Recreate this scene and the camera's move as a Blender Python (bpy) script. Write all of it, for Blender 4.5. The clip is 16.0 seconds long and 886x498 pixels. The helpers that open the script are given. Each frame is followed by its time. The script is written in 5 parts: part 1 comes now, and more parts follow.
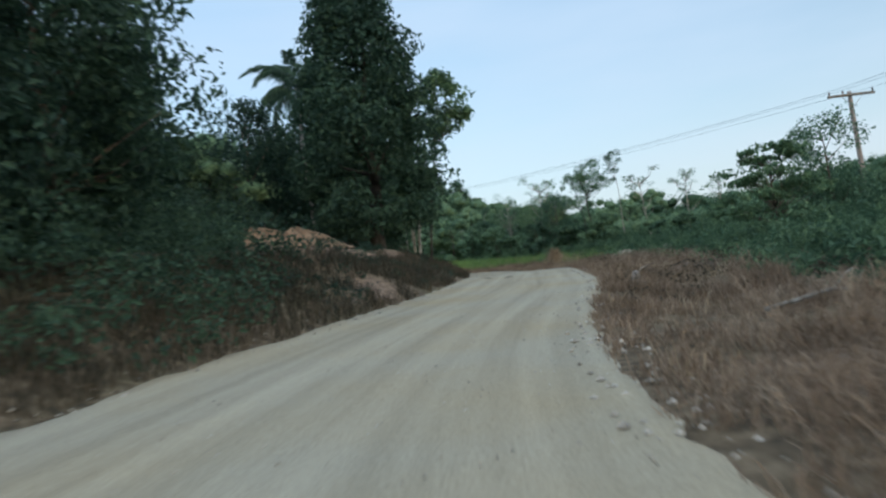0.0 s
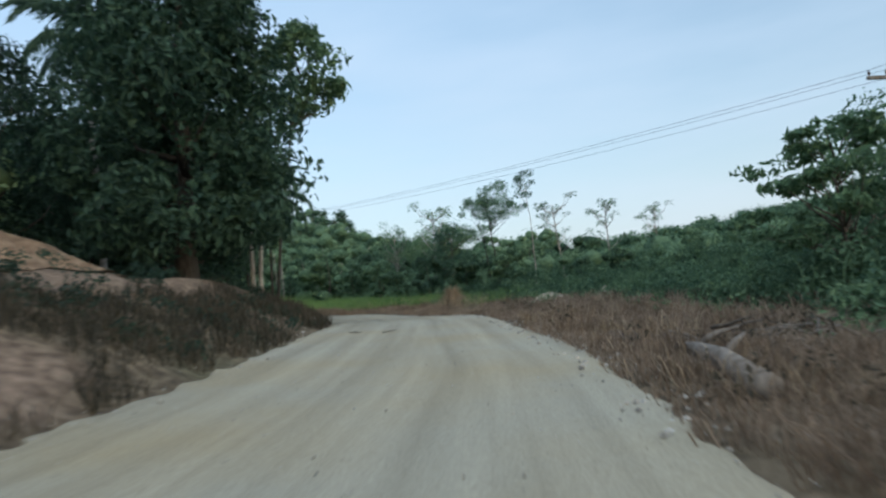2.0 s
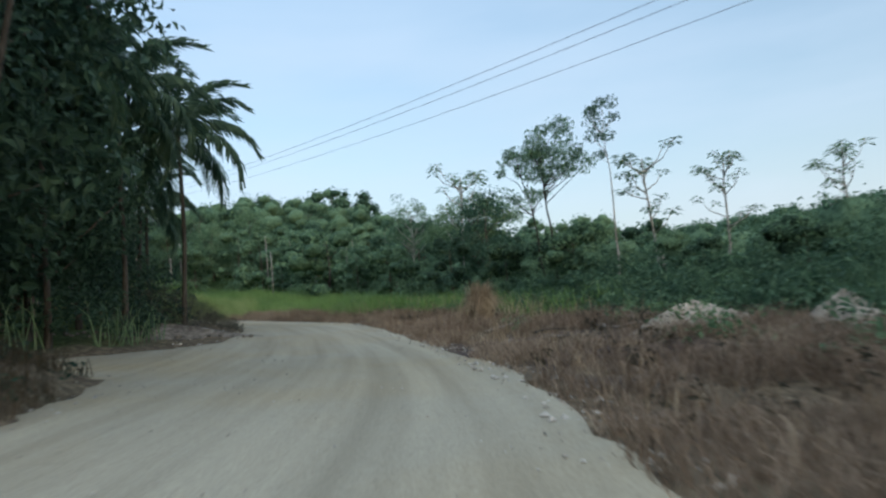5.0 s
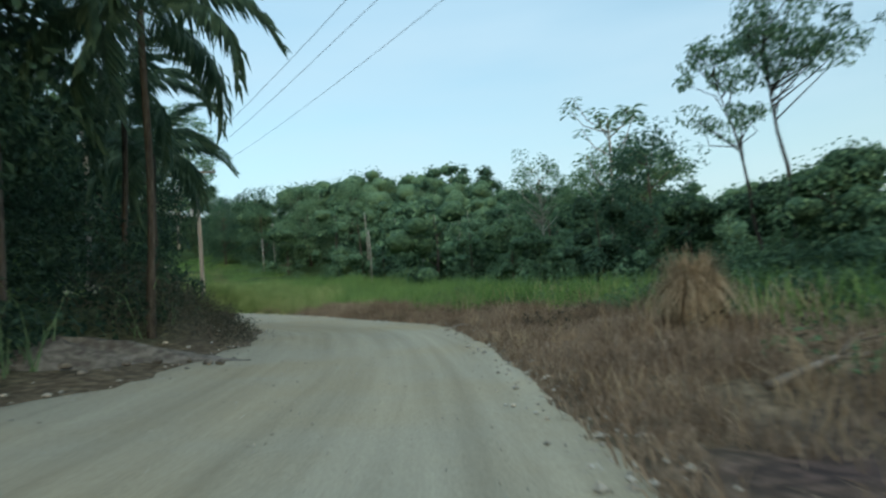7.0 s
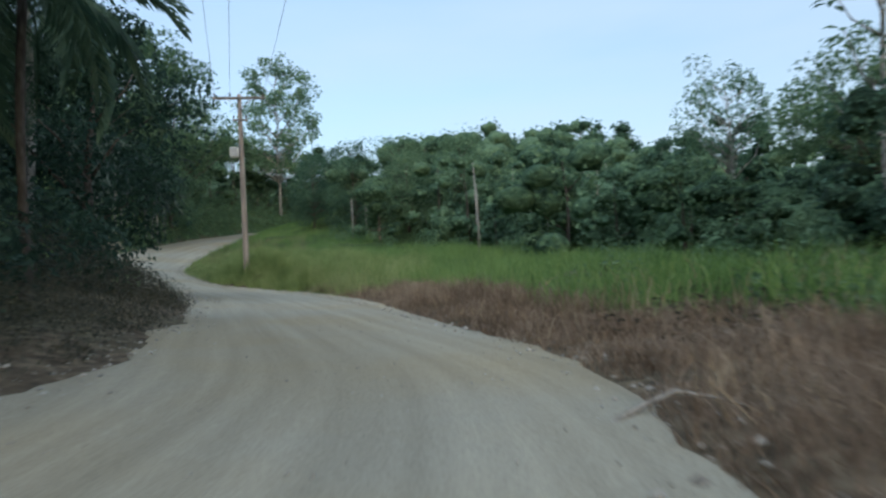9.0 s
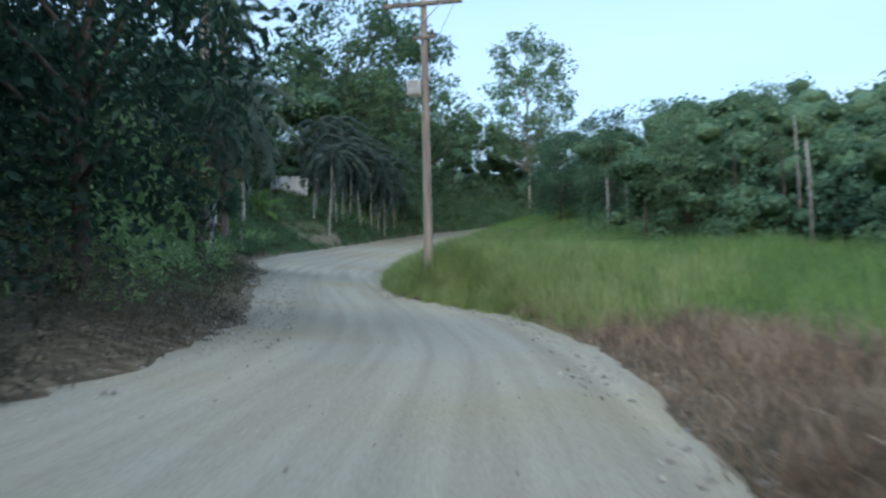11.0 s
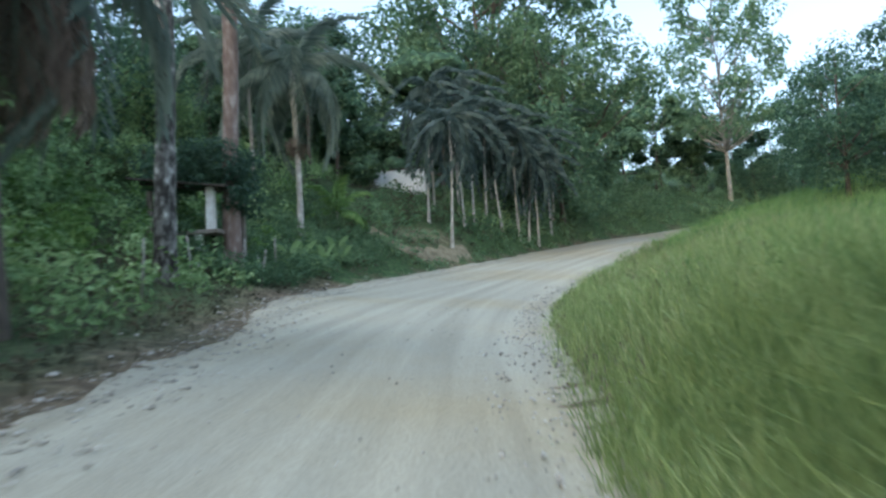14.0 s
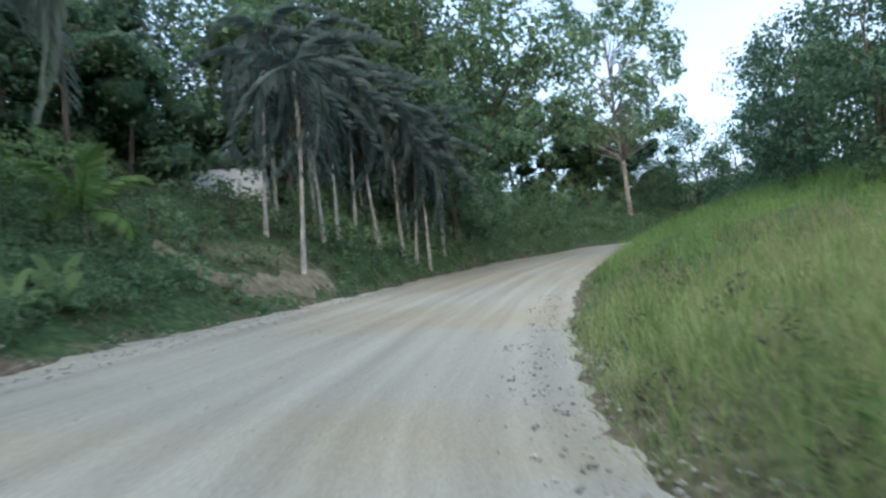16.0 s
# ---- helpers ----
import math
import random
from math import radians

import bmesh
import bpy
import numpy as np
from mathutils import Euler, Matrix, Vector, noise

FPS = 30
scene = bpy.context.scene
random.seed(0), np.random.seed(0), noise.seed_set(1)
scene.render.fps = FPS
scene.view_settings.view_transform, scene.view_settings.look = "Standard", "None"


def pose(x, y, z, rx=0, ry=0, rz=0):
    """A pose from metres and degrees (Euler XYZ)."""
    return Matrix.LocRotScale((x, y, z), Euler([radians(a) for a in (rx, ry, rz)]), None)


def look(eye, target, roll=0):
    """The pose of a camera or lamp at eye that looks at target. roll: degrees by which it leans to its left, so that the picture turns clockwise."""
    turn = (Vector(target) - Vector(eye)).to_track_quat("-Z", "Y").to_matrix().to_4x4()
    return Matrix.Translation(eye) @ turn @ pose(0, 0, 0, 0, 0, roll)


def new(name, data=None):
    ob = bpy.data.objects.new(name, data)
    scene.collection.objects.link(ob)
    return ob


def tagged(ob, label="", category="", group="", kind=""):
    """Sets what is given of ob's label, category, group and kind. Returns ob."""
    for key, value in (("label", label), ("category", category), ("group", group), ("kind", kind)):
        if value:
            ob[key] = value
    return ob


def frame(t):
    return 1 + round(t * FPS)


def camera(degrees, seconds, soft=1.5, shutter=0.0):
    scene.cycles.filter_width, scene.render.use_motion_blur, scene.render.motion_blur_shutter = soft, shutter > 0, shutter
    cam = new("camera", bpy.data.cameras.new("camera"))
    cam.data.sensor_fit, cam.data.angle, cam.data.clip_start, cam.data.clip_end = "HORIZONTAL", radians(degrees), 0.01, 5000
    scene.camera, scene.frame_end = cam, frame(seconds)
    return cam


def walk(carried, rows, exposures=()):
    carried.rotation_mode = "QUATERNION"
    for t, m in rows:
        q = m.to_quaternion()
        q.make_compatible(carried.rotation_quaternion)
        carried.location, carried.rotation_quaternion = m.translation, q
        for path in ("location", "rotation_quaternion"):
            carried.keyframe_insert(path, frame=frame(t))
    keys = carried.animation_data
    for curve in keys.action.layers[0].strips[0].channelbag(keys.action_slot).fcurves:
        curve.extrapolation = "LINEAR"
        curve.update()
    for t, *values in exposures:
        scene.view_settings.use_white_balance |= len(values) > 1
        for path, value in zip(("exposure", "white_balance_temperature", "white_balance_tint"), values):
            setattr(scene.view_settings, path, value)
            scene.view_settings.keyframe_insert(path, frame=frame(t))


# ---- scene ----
cam = camera(62.1, 16.0, soft=2.4, shutter=0.5)
METRES, EYE, TILT, LEAN, TURN = 118.0, 1.25, 0.0, 0.0, 0.0
ROWS = [
    (0.0, 0.0, 0.0, 0.0, 0.48, 3.51, 7.84),
    (0.5, -0.0001, 0.0321, 0.0014, -2.16, 3.71, 7.43),
    (1.0, 0.0024, 0.0651, 0.0023, -4.53, 3.73, 6.96),
    (1.5, 0.0065, 0.0964, 0.0036, -6.62, 4.29, 6.55),
    (2.0, 0.0122, 0.1277, 0.0052, -8.49, 5.38, 6.34),
    (2.5, 0.0188, 0.1589, 0.0064, -9.82, 6.01, 6.0),
    (3.0, 0.0254, 0.1883, 0.0078, -10.34, 6.01, 5.57),
    (3.5, 0.032, 0.2178, 0.0092, -9.85, 5.62, 5.22),
    (6.0, 0.0518, 0.3729, 0.0156, -1.01, 5.28, 5.36),
    (6.5, 0.053, 0.405, 0.0163, 1.59, 5.47, 5.23),
    (7.0, 0.0526, 0.4382, 0.017, 4.49, 4.97, 5.1),
    (7.5, 0.0508, 0.4714, 0.0176, 6.54, 4.24, 4.84),
    (8.0, 0.0477, 0.5037, 0.0185, 8.2, 3.57, 4.46),
    (8.5, 0.0445, 0.5358, 0.0197, 10.76, 3.54, 4.04),
    (9.0, 0.0398, 0.5672, 0.0212, 14.1, 3.62, 3.47),
    (9.5, 0.0339, 0.5976, 0.0229, 18.57, 3.9, 3.08),
    (10.0, 0.0251, 0.6294, 0.0246, 23.94, 4.21, 2.5),
    (12.5, -0.0579, 0.7646, 0.0331, 45.57, 4.82, 0.72),
    (13.0, -0.0779, 0.7877, 0.0353, 47.62, 5.35, 1.26),
    (13.5, -0.0977, 0.8096, 0.0377, 48.0, 5.94, 2.26),
    (14.0, -0.119, 0.8302, 0.0406, 46.13, 6.53, 3.49),
    (14.5, -0.1389, 0.8501, 0.0432, 43.4, 7.1, 4.61),
    (15.0, -0.1594, 0.8708, 0.0458, 40.85, 7.78, 5.73),
    (15.5, -0.1791, 0.8914, 0.049, 38.58, 8.04, 6.27),
    (16.0, -0.1975, 0.912, 0.0517, 35.68, 8.06, 6.45),
]
EXPOSURES = [(0.0, 0.85, 5700, 4), (6.5, 0.87, 5700, 4), (7.0, 0.87, 5700, -8), (7.5, 0.88, 5700, 4), (10.0, 0.95, 5400, 5), (12.5, 1.75, 5080, 5), (13.5, 1.8, 5300, 5), (16.0, 1.68, 5560, 10)]
walk(cam, [(t, pose(0, 0, EYE, TILT, LEAN, TURN) @ pose(METRES * x, METRES * y, METRES * z, 90 + pitch, roll, yaw)) for t, x, y, z, yaw, pitch, roll in ROWS], EXPOSURES)

# ---- light: pale dusk sky, the sun already behind the hills ----
world = bpy.data.worlds.new("world")
scene.world = world
world.use_nodes = True
wn = world.node_tree.nodes
sky = wn.new("ShaderNodeTexSky")
sky.sky_type, sky.sun_disc = "NISHITA", False
sky.sun_elevation, sky.sun_rotation = radians(9), radians(150)
sky.air_density, sky.dust_density, sky.ozone_density = 1.0, 2.5, 1.0
wl = world.node_tree.links
# thin high cloud over the whole sky: a pale veil, a little uneven
way = wn.new("ShaderNodeTexCoord")
stretch = wn.new("ShaderNodeMapping")
stretch.inputs["Scale"].default_value = (1.2, 1.2, 5.0)
veil = wn.new("ShaderNodeTexNoise")
veil.inputs["Scale"].default_value, veil.inputs["Detail"].default_value = 1.6, 5
amount = wn.new("ShaderNodeMapRange")
amount.inputs["From Min"].default_value, amount.inputs["From Max"].default_value = 0.3, 0.75
amount.inputs["To Min"].default_value, amount.inputs["To Max"].default_value = 0.36, 0.86
cloud = wn.new("ShaderNodeMix")
cloud.data_type = "RGBA"
wl.new(way.outputs["Generated"], stretch.inputs[0])
wl.new(stretch.outputs[0], veil.inputs[0])
wl.new(veil.outputs[0], amount.inputs[0])
# the veil thickens and pales towards the horizon
part_z = wn.new("ShaderNodeSeparateXYZ")
low_sky = wn.new("ShaderNodeMapRange")
low_sky.inputs["From Min"].default_value, low_sky.inputs["From Max"].default_value = 0.0, 0.42
low_sky.inputs["To Min"].default_value, low_sky.inputs["To Max"].default_value = 0.85, 0.0
both = wn.new("ShaderNodeMath")
both.operation, both.use_clamp = "MAXIMUM", True
tone = wn.new("ShaderNodeMix")
tone.data_type = "RGBA"
tone.inputs[6].default_value, tone.inputs[7].default_value = (2.45, 2.85, 3.35, 1), (3.30, 3.20, 3.22, 1)
wl.new(way.outputs["Generated"], part_z.inputs[0])
wl.new(part_z.outputs[2], low_sky.inputs[0])
wl.new(amount.outputs[0], both.inputs[0])
wl.new(low_sky.outputs[0], both.inputs[1])
wl.new(low_sky.outputs[0], tone.inputs[0])
wl.new(tone.outputs[2], cloud.inputs[7])
wl.new(both.outputs[0], cloud.inputs[0])
wl.new(sky.outputs[0], cloud.inputs[6])
wl.new(cloud.outputs[2], wn["Background"].inputs[0])
wn["Background"].inputs[1].default_value = 0.15
sun = new("sun", bpy.data.lights.new("sun", "SUN"))
sun.data.energy, sun.data.angle, sun.data.color = 0.6, radians(40), (1.0, 0.93, 0.84)
sun.matrix_world = look((0, 0, 60), (20, 30, 0))


# ---- materials ----
def mat(name, colours, scale=6.0, rough=0.8, bump=0.3, island=0.0, obj=0.0, translucent=0.0, spec=0.3, detail=8.0, stretch=(1, 1, 1), second=0.35, depth=0.02):
    """Colour from a ramp over noise at two scales, with relief; island/obj: variation per leaf / per object."""
    m = bpy.data.materials.new(name)
    m.use_nodes = True
    nt = m.node_tree
    n, l = nt.nodes, nt.links
    b = n["Principled BSDF"]
    b.inputs["Roughness"].default_value = rough
    b.inputs["Specular IOR Level"].default_value = spec
    tc = n.new("ShaderNodeTexCoord")
    mp = n.new("ShaderNodeMapping")
    mp.inputs["Scale"].default_value = stretch
    l.new(tc.outputs["Object"], mp.inputs[0])
    a = n.new("ShaderNodeTexNoise")
    a.inputs["Scale"].default_value, a.inputs["Detail"].default_value = scale, detail
    c = n.new("ShaderNodeTexNoise")
    c.inputs["Scale"].default_value, c.inputs["Detail"].default_value = scale * 0.09, 4
    l.new(mp.outputs[0], a.inputs[0])
    l.new(mp.outputs[0], c.inputs[0])
    mix = n.new("ShaderNodeMath")
    mix.operation = "MULTIPLY_ADD"
    l.new(c.outputs[0], mix.inputs[0])
    mix.inputs[1].default_value = second * 2
    sub = n.new("ShaderNodeMath")
    sub.operation = "SUBTRACT"
    l.new(a.outputs[0], sub.inputs[0])
    sub.inputs[1].default_value = second
    l.new(sub.outputs[0], mix.inputs[2])
    fac = mix.outputs[0]
    for amount, node, socket in ((island, "ShaderNodeNewGeometry", "Random Per Island"), (obj, "ShaderNodeObjectInfo", "Random")):
        if amount:
            g = n.new(node)
            q = n.new("ShaderNodeMath")
            q.operation = "MULTIPLY_ADD"
            l.new(g.outputs[socket], q.inputs[0])
            q.inputs[1].default_value = amount
            s2 = n.new("ShaderNodeMath")
            s2.operation = "SUBTRACT"
            l.new(fac, s2.inputs[0])
            s2.inputs[1].default_value = amount / 2
            l.new(s2.outputs[0], q.inputs[2])
            fac = q.outputs[0]
    r = n.new("ShaderNodeValToRGB")
    e = r.color_ramp.elements
    while len(e) < len(colours):
        e.new(0.5)
    for k, col in enumerate(colours):
        e[k].position = 0.25 + 0.5 * k / max(1, len(colours) - 1)
        e[k].color = (*col, 1)
    l.new(fac, r.inputs[0])
    l.new(r.outputs[0], b.inputs["Base Color"])
    if bump:
        bp = n.new("ShaderNodeBump")
        bp.inputs["Strength"].default_value, bp.inputs["Distance"].default_value = bump, depth
        l.new(a.outputs[0], bp.inputs["Height"])
        l.new(bp.outputs[0], b.inputs["Normal"])
    if translucent:
        t = n.new("ShaderNodeBsdfTranslucent")
        l.new(r.outputs[0], t.inputs[0])
        mx = n.new("ShaderNodeMixShader")
        mx.inputs[0].default_value = translucent
        l.new(b.outputs[0], mx.inputs[1])
        l.new(t.outputs[0], mx.inputs[2])
        l.new(mx.outputs[0], n["Material Output"].inputs[0])
    return m


def leafmat(name, dark, mid, light, obj=0.0):
    return mat(name, [dark, mid, light], scale=1.2, rough=0.6, bump=0, island=0.36, obj=obj, translucent=0.35, spec=0.2)


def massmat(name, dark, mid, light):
    """Inner mass of a far crown: the shade of leaf gaps put into its colour, uneven at the size of leaves."""
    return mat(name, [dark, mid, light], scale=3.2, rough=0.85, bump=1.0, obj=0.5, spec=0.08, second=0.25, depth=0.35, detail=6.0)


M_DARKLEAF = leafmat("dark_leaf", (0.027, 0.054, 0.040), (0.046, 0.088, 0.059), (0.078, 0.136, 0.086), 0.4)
M_LEAF = leafmat("green_leaf", (0.078, 0.138, 0.076), (0.131, 0.213, 0.111), (0.201, 0.293, 0.156), 0.4)
# Hill leaf green with the haze over the woods put into its colour.
M_FARLEAF = leafmat("hazed_hill_leaf", (0.072, 0.132, 0.086), (0.120, 0.206, 0.124), (0.188, 0.286, 0.164), 0.75)
# Darker than the leaves, to paint the shade deep inside a crown.
M_FARMASS = massmat("hill_shade_mass", (0.028, 0.051, 0.033), (0.066, 0.115, 0.069), (0.132, 0.206, 0.117))
M_LIME = leafmat("lime_leaf", (0.075, 0.145, 0.040), (0.130, 0.220, 0.062), (0.200, 0.300, 0.095))
M_PALM = leafmat("palm_leaf", (0.040, 0.074, 0.050), (0.068, 0.118, 0.074), (0.116, 0.174, 0.106))
M_DEADLEAF = leafmat("dead_leaf", (0.120, 0.092, 0.072), (0.220, 0.172, 0.135), (0.350, 0.285, 0.228))
M_GRASS = leafmat("green_grass", (0.100, 0.185, 0.056), (0.168, 0.278, 0.084), (0.275, 0.395, 0.132))
M_DRY = leafmat("dry_grass", (0.138, 0.100, 0.070), (0.256, 0.192, 0.138), (0.420, 0.332, 0.246))
# Brown-green bank grass, darkened to hold the shade of the trees above.
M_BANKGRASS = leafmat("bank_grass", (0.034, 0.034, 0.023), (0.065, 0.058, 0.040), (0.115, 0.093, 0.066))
# Lighter copy of the bank grass, without that painted shade.
M_VERGE = leafmat("verge_grass", (0.055, 0.060, 0.040), (0.105, 0.100, 0.066), (0.185, 0.158, 0.110))
M_SEEDGRASS = leafmat("seeding_grass", (0.160, 0.227, 0.078), (0.289, 0.370, 0.137), (0.483, 0.529, 0.253))
M_GREYPALM = leafmat("grey_palm_leaf", (0.076, 0.106, 0.086), (0.132, 0.172, 0.138), (0.215, 0.258, 0.205))
M_BARK = mat("bark", [(0.050, 0.040, 0.032), (0.110, 0.090, 0.072), (0.200, 0.175, 0.150)], 14, 0.9, 0.8, stretch=(1, 1, 0.25))
M_PALEBARK = mat("pale_bark", [(0.160, 0.140, 0.120), (0.320, 0.300, 0.270), (0.470, 0.450, 0.410)], 9, 0.85, 0.6, stretch=(1, 1, 0.6))
M_MOTTLED = mat("lichen_bark", [(0.022, 0.020, 0.017), (0.038, 0.034, 0.029), (0.200, 0.190, 0.172), (0.580, 0.565, 0.530)], 7, 0.9, 0.7, second=0.3, stretch=(1, 1, 0.5), detail=12)


def road_material():
    """Pale compacted gravel: fine grit, soft wheel streaks along the road, a few warmer sandy stains."""
    m = bpy.data.materials.new("pale_gravel")
    m.use_nodes = True
    n, l = m.node_tree.nodes, m.node_tree.links
    b = n["Principled BSDF"]
    b.inputs["Roughness"].default_value, b.inputs["Specular IOR Level"].default_value = 0.95, 0.12
    uv, tc = n.new("ShaderNodeUVMap"), n.new("ShaderNodeTexCoord")
    uv.uv_map = "along"
    def tex(src, scale, vec, detail):
        mp = n.new("ShaderNodeMapping")
        mp.inputs["Scale"].default_value = vec
        l.new(src, mp.inputs[0])
        t = n.new("ShaderNodeTexNoise")
        t.inputs["Scale"].default_value, t.inputs["Detail"].default_value = scale, detail
        l.new(mp.outputs[0], t.inputs[0])
        return t.outputs[0]
    def ramp(src, lo, a, hi, c):
        r = n.new("ShaderNodeValToRGB")
        e = r.color_ramp.elements
        e[0].position, e[0].color, e[1].position, e[1].color = lo, (*a, 1), hi, (*c, 1)
        l.new(src, r.inputs[0])
        return r.outputs[0]
    def mix(kind, fac, a, c):
        q = n.new("ShaderNodeMix")
        q.data_type, q.blend_type = "RGBA", kind
        if isinstance(fac, float):
            q.inputs[0].default_value = fac
        else:
            l.new(fac, q.inputs[0])
        l.new(a, q.inputs[6])
        l.new(c, q.inputs[7])
        return q.outputs[2]
    streak = tex(uv.outputs[0], 2.2, (1, 0.03, 1), 5)
    blotch = tex(tc.outputs["Object"], 0.22, (1, 1, 1), 5)
    grit = tex(tc.outputs["Object"], 34, (1, 1, 1), 6)
    base = ramp(streak, 0.25, (0.288, 0.268, 0.210), 0.75, (0.438, 0.412, 0.328))
    warm = ramp(blotch, 0.42, (1.0, 1.0, 1.0), 0.72, (1.0, 0.90, 0.74))
    speck = ramp(grit, 0.30, (0.72, 0.72, 0.72), 0.62, (1.08, 1.08, 1.08))
    col = mix("MULTIPLY", 0.85, mix("MULTIPLY", 0.9, base, warm), speck)
    l.new(col, b.inputs["Base Color"])
    bp = n.new("ShaderNodeBump")
    bp.inputs["Strength"].default_value, bp.inputs["Distance"].default_value = 0.35, 0.012
    l.new(grit, bp.inputs["Height"])
    l.new(bp.outputs[0], b.inputs["Normal"])
    return m


M_ROAD = road_material()
M_STONE = mat("limestone", [(0.210, 0.192, 0.166), (0.350, 0.328, 0.290), (0.510, 0.482, 0.436)], 5, 0.9, 0.6, island=0.5)
# Weathered pole brown, greyed a little with the haze seen from afar.
M_POLE = mat("weathered_pole", [(0.170, 0.136, 0.118), (0.310, 0.260, 0.228), (0.450, 0.398, 0.358)], 8, 0.85, 0.5, stretch=(1, 1, 0.08))
M_WOOD = mat("grey_timber", [(0.100, 0.080, 0.065), (0.190, 0.165, 0.140), (0.300, 0.270, 0.240)], 10, 0.9, 0.6, stretch=(1, 1, 0.15))
M_WHITE = mat("chalky_white", [(0.550, 0.540, 0.510), (0.720, 0.710, 0.690), (0.800, 0.800, 0.790)], 7, 0.8, 0.2)
M_WIRE = mat("wire", [(0.10, 0.10, 0.10), (0.16, 0.16, 0.16)], 5, 0.6, 0)
M_CERAMIC = mat("brown_ceramic", [(0.05, 0.03, 0.025), (0.09, 0.06, 0.05)], 5, 0.3, 0)
M_METAL = mat("galvanised", [(0.30, 0.31, 0.32), (0.45, 0.46, 0.47)], 8, 0.5, 0.1)


def ground_material():
    """Soil, leaf litter and low green in patches of their own."""
    m = bpy.data.materials.new("soil_and_litter")
    m.use_nodes = True
    n, l = m.node_tree.nodes, m.node_tree.links
    b = n["Principled BSDF"]
    b.inputs["Roughness"].default_value, b.inputs["Specular IOR Level"].default_value = 0.95, 0.15
    tc = n.new("ShaderNodeTexCoord")
    def noise_node(s, d):
        a = n.new("ShaderNodeTexNoise")
        a.inputs["Scale"].default_value, a.inputs["Detail"].default_value = s, d
        l.new(tc.outputs["Object"], a.inputs[0])
        return a
    fine, mid = noise_node(5, 10), noise_node(0.35, 5)
    def ramp(src, cols, lo=0.3, hi=0.7):
        r = n.new("ShaderNodeValToRGB")
        e = r.color_ramp.elements
        while len(e) < len(cols):
            e.new(0.5)
        for k, col in enumerate(cols):
            e[k].position, e[k].color = lo + (hi - lo) * k / (len(cols) - 1), (*col, 1)
        l.new(src, r.inputs[0])
        return r.outputs[0]
    soil = ramp(fine.outputs[0], [(0.052, 0.042, 0.030), (0.120, 0.094, 0.062), (0.220, 0.174, 0.118)])
    green = ramp(fine.outputs[0], [(0.026, 0.048, 0.018), (0.050, 0.085, 0.032), (0.090, 0.130, 0.050)])
    vc = n.new("ShaderNodeAttribute")
    vc.attribute_name = "greenness"
    add = n.new("ShaderNodeMath")
    add.operation = "MULTIPLY_ADD"
    l.new(mid.outputs[0], add.inputs[0])
    add.inputs[1].default_value = 0.9
    l.new(vc.outputs["Fac"], add.inputs[2])
    sub = n.new("ShaderNodeMath")
    sub.operation, sub.use_clamp = "SUBTRACT", True
    l.new(add.outputs[0], sub.inputs[0])
    sub.inputs[1].default_value = 0.45
    mx = n.new("ShaderNodeMix")
    mx.data_type = "RGBA"
    l.new(sub.outputs[0], mx.inputs[0])
    l.new(soil, mx.inputs[6])
    l.new(green, mx.inputs[7])
    bare = ramp(fine.outputs[0], [(0.105, 0.076, 0.054), (0.190, 0.138, 0.100), (0.300, 0.226, 0.168)])
    ve = n.new("ShaderNodeAttribute")
    ve.attribute_name = "earth"
    mb = n.new("ShaderNodeMix")
    mb.data_type = "RGBA"
    l.new(ve.outputs["Fac"], mb.inputs[0])
    l.new(mx.outputs[2], mb.inputs[6])
    l.new(bare, mb.inputs[7])
    ash = ramp(fine.outputs[0], [(0.022, 0.017, 0.017), (0.052, 0.036, 0.034), (0.130, 0.085, 0.075)])
    va = n.new("ShaderNodeAttribute")
    va.attribute_name = "burnt"
    ma = n.new("ShaderNodeMix")
    ma.data_type = "RGBA"
    l.new(va.outputs["Fac"], ma.inputs[0])
    l.new(mb.outputs[2], ma.inputs[6])
    l.new(ash, ma.inputs[7])
    l.new(ma.outputs[2], b.inputs["Base Color"])
    bp = n.new("ShaderNodeBump")
    bp.inputs["Strength"].default_value, bp.inputs["Distance"].default_value = 0.8, 0.05
    l.new(fine.outputs[0], bp.inputs["Height"])
    l.new(bp.outputs[0], b.inputs["Normal"])
    return m


M_GROUND = ground_material()

# ---- the road's line: x, y, z along the wheel track, from behind the start to over the hill ----
TRACK = [(METRES * x, METRES * y, METRES * z) for t, x, y, z, *_ in ROWS]
TRACK = [(1.2, -70.0, -3.0), (0.4, -25.0, -1.1)] + TRACK + [(-27.3, 112.6, 6.75), (-30.8, 119.6, 7.75), (-34.1, 127.2, 8.95), (-36.9, 135.4, 10.25), (-39.2, 145.5, 11.8), (-40.0, 159.0, 13.6), (-37.5, 176.0, 15.4), (-29.0, 199.0, 17.2)]


def smooth_line(pts, step=0.5):
    p = np.array(pts, float)
    s = np.r_[0, np.cumsum(np.hypot(*np.diff(p[:, :2], axis=0).T))]
    u = np.arange(0, s[-1], step)
    q = np.stack([np.interp(u, s, p[:, k]) for k in range(3)], 1)
    k = np.hanning(15)
    k /= k.sum()
    pad = np.vstack([np.repeat(q[:1], 7, 0), q, np.repeat(q[-1:], 7, 0)])
    return np.stack([np.convolve(pad[:, i], k, "valid") for i in range(3)], 1)


LINE = smooth_line(TRACK)
TAN = np.gradient(LINE[:, :2], axis=0)
RISE = np.gradient(LINE[:, 2]) / np.linalg.norm(TAN, axis=1)
TAN /= np.linalg.norm(TAN, axis=1)[:, None]
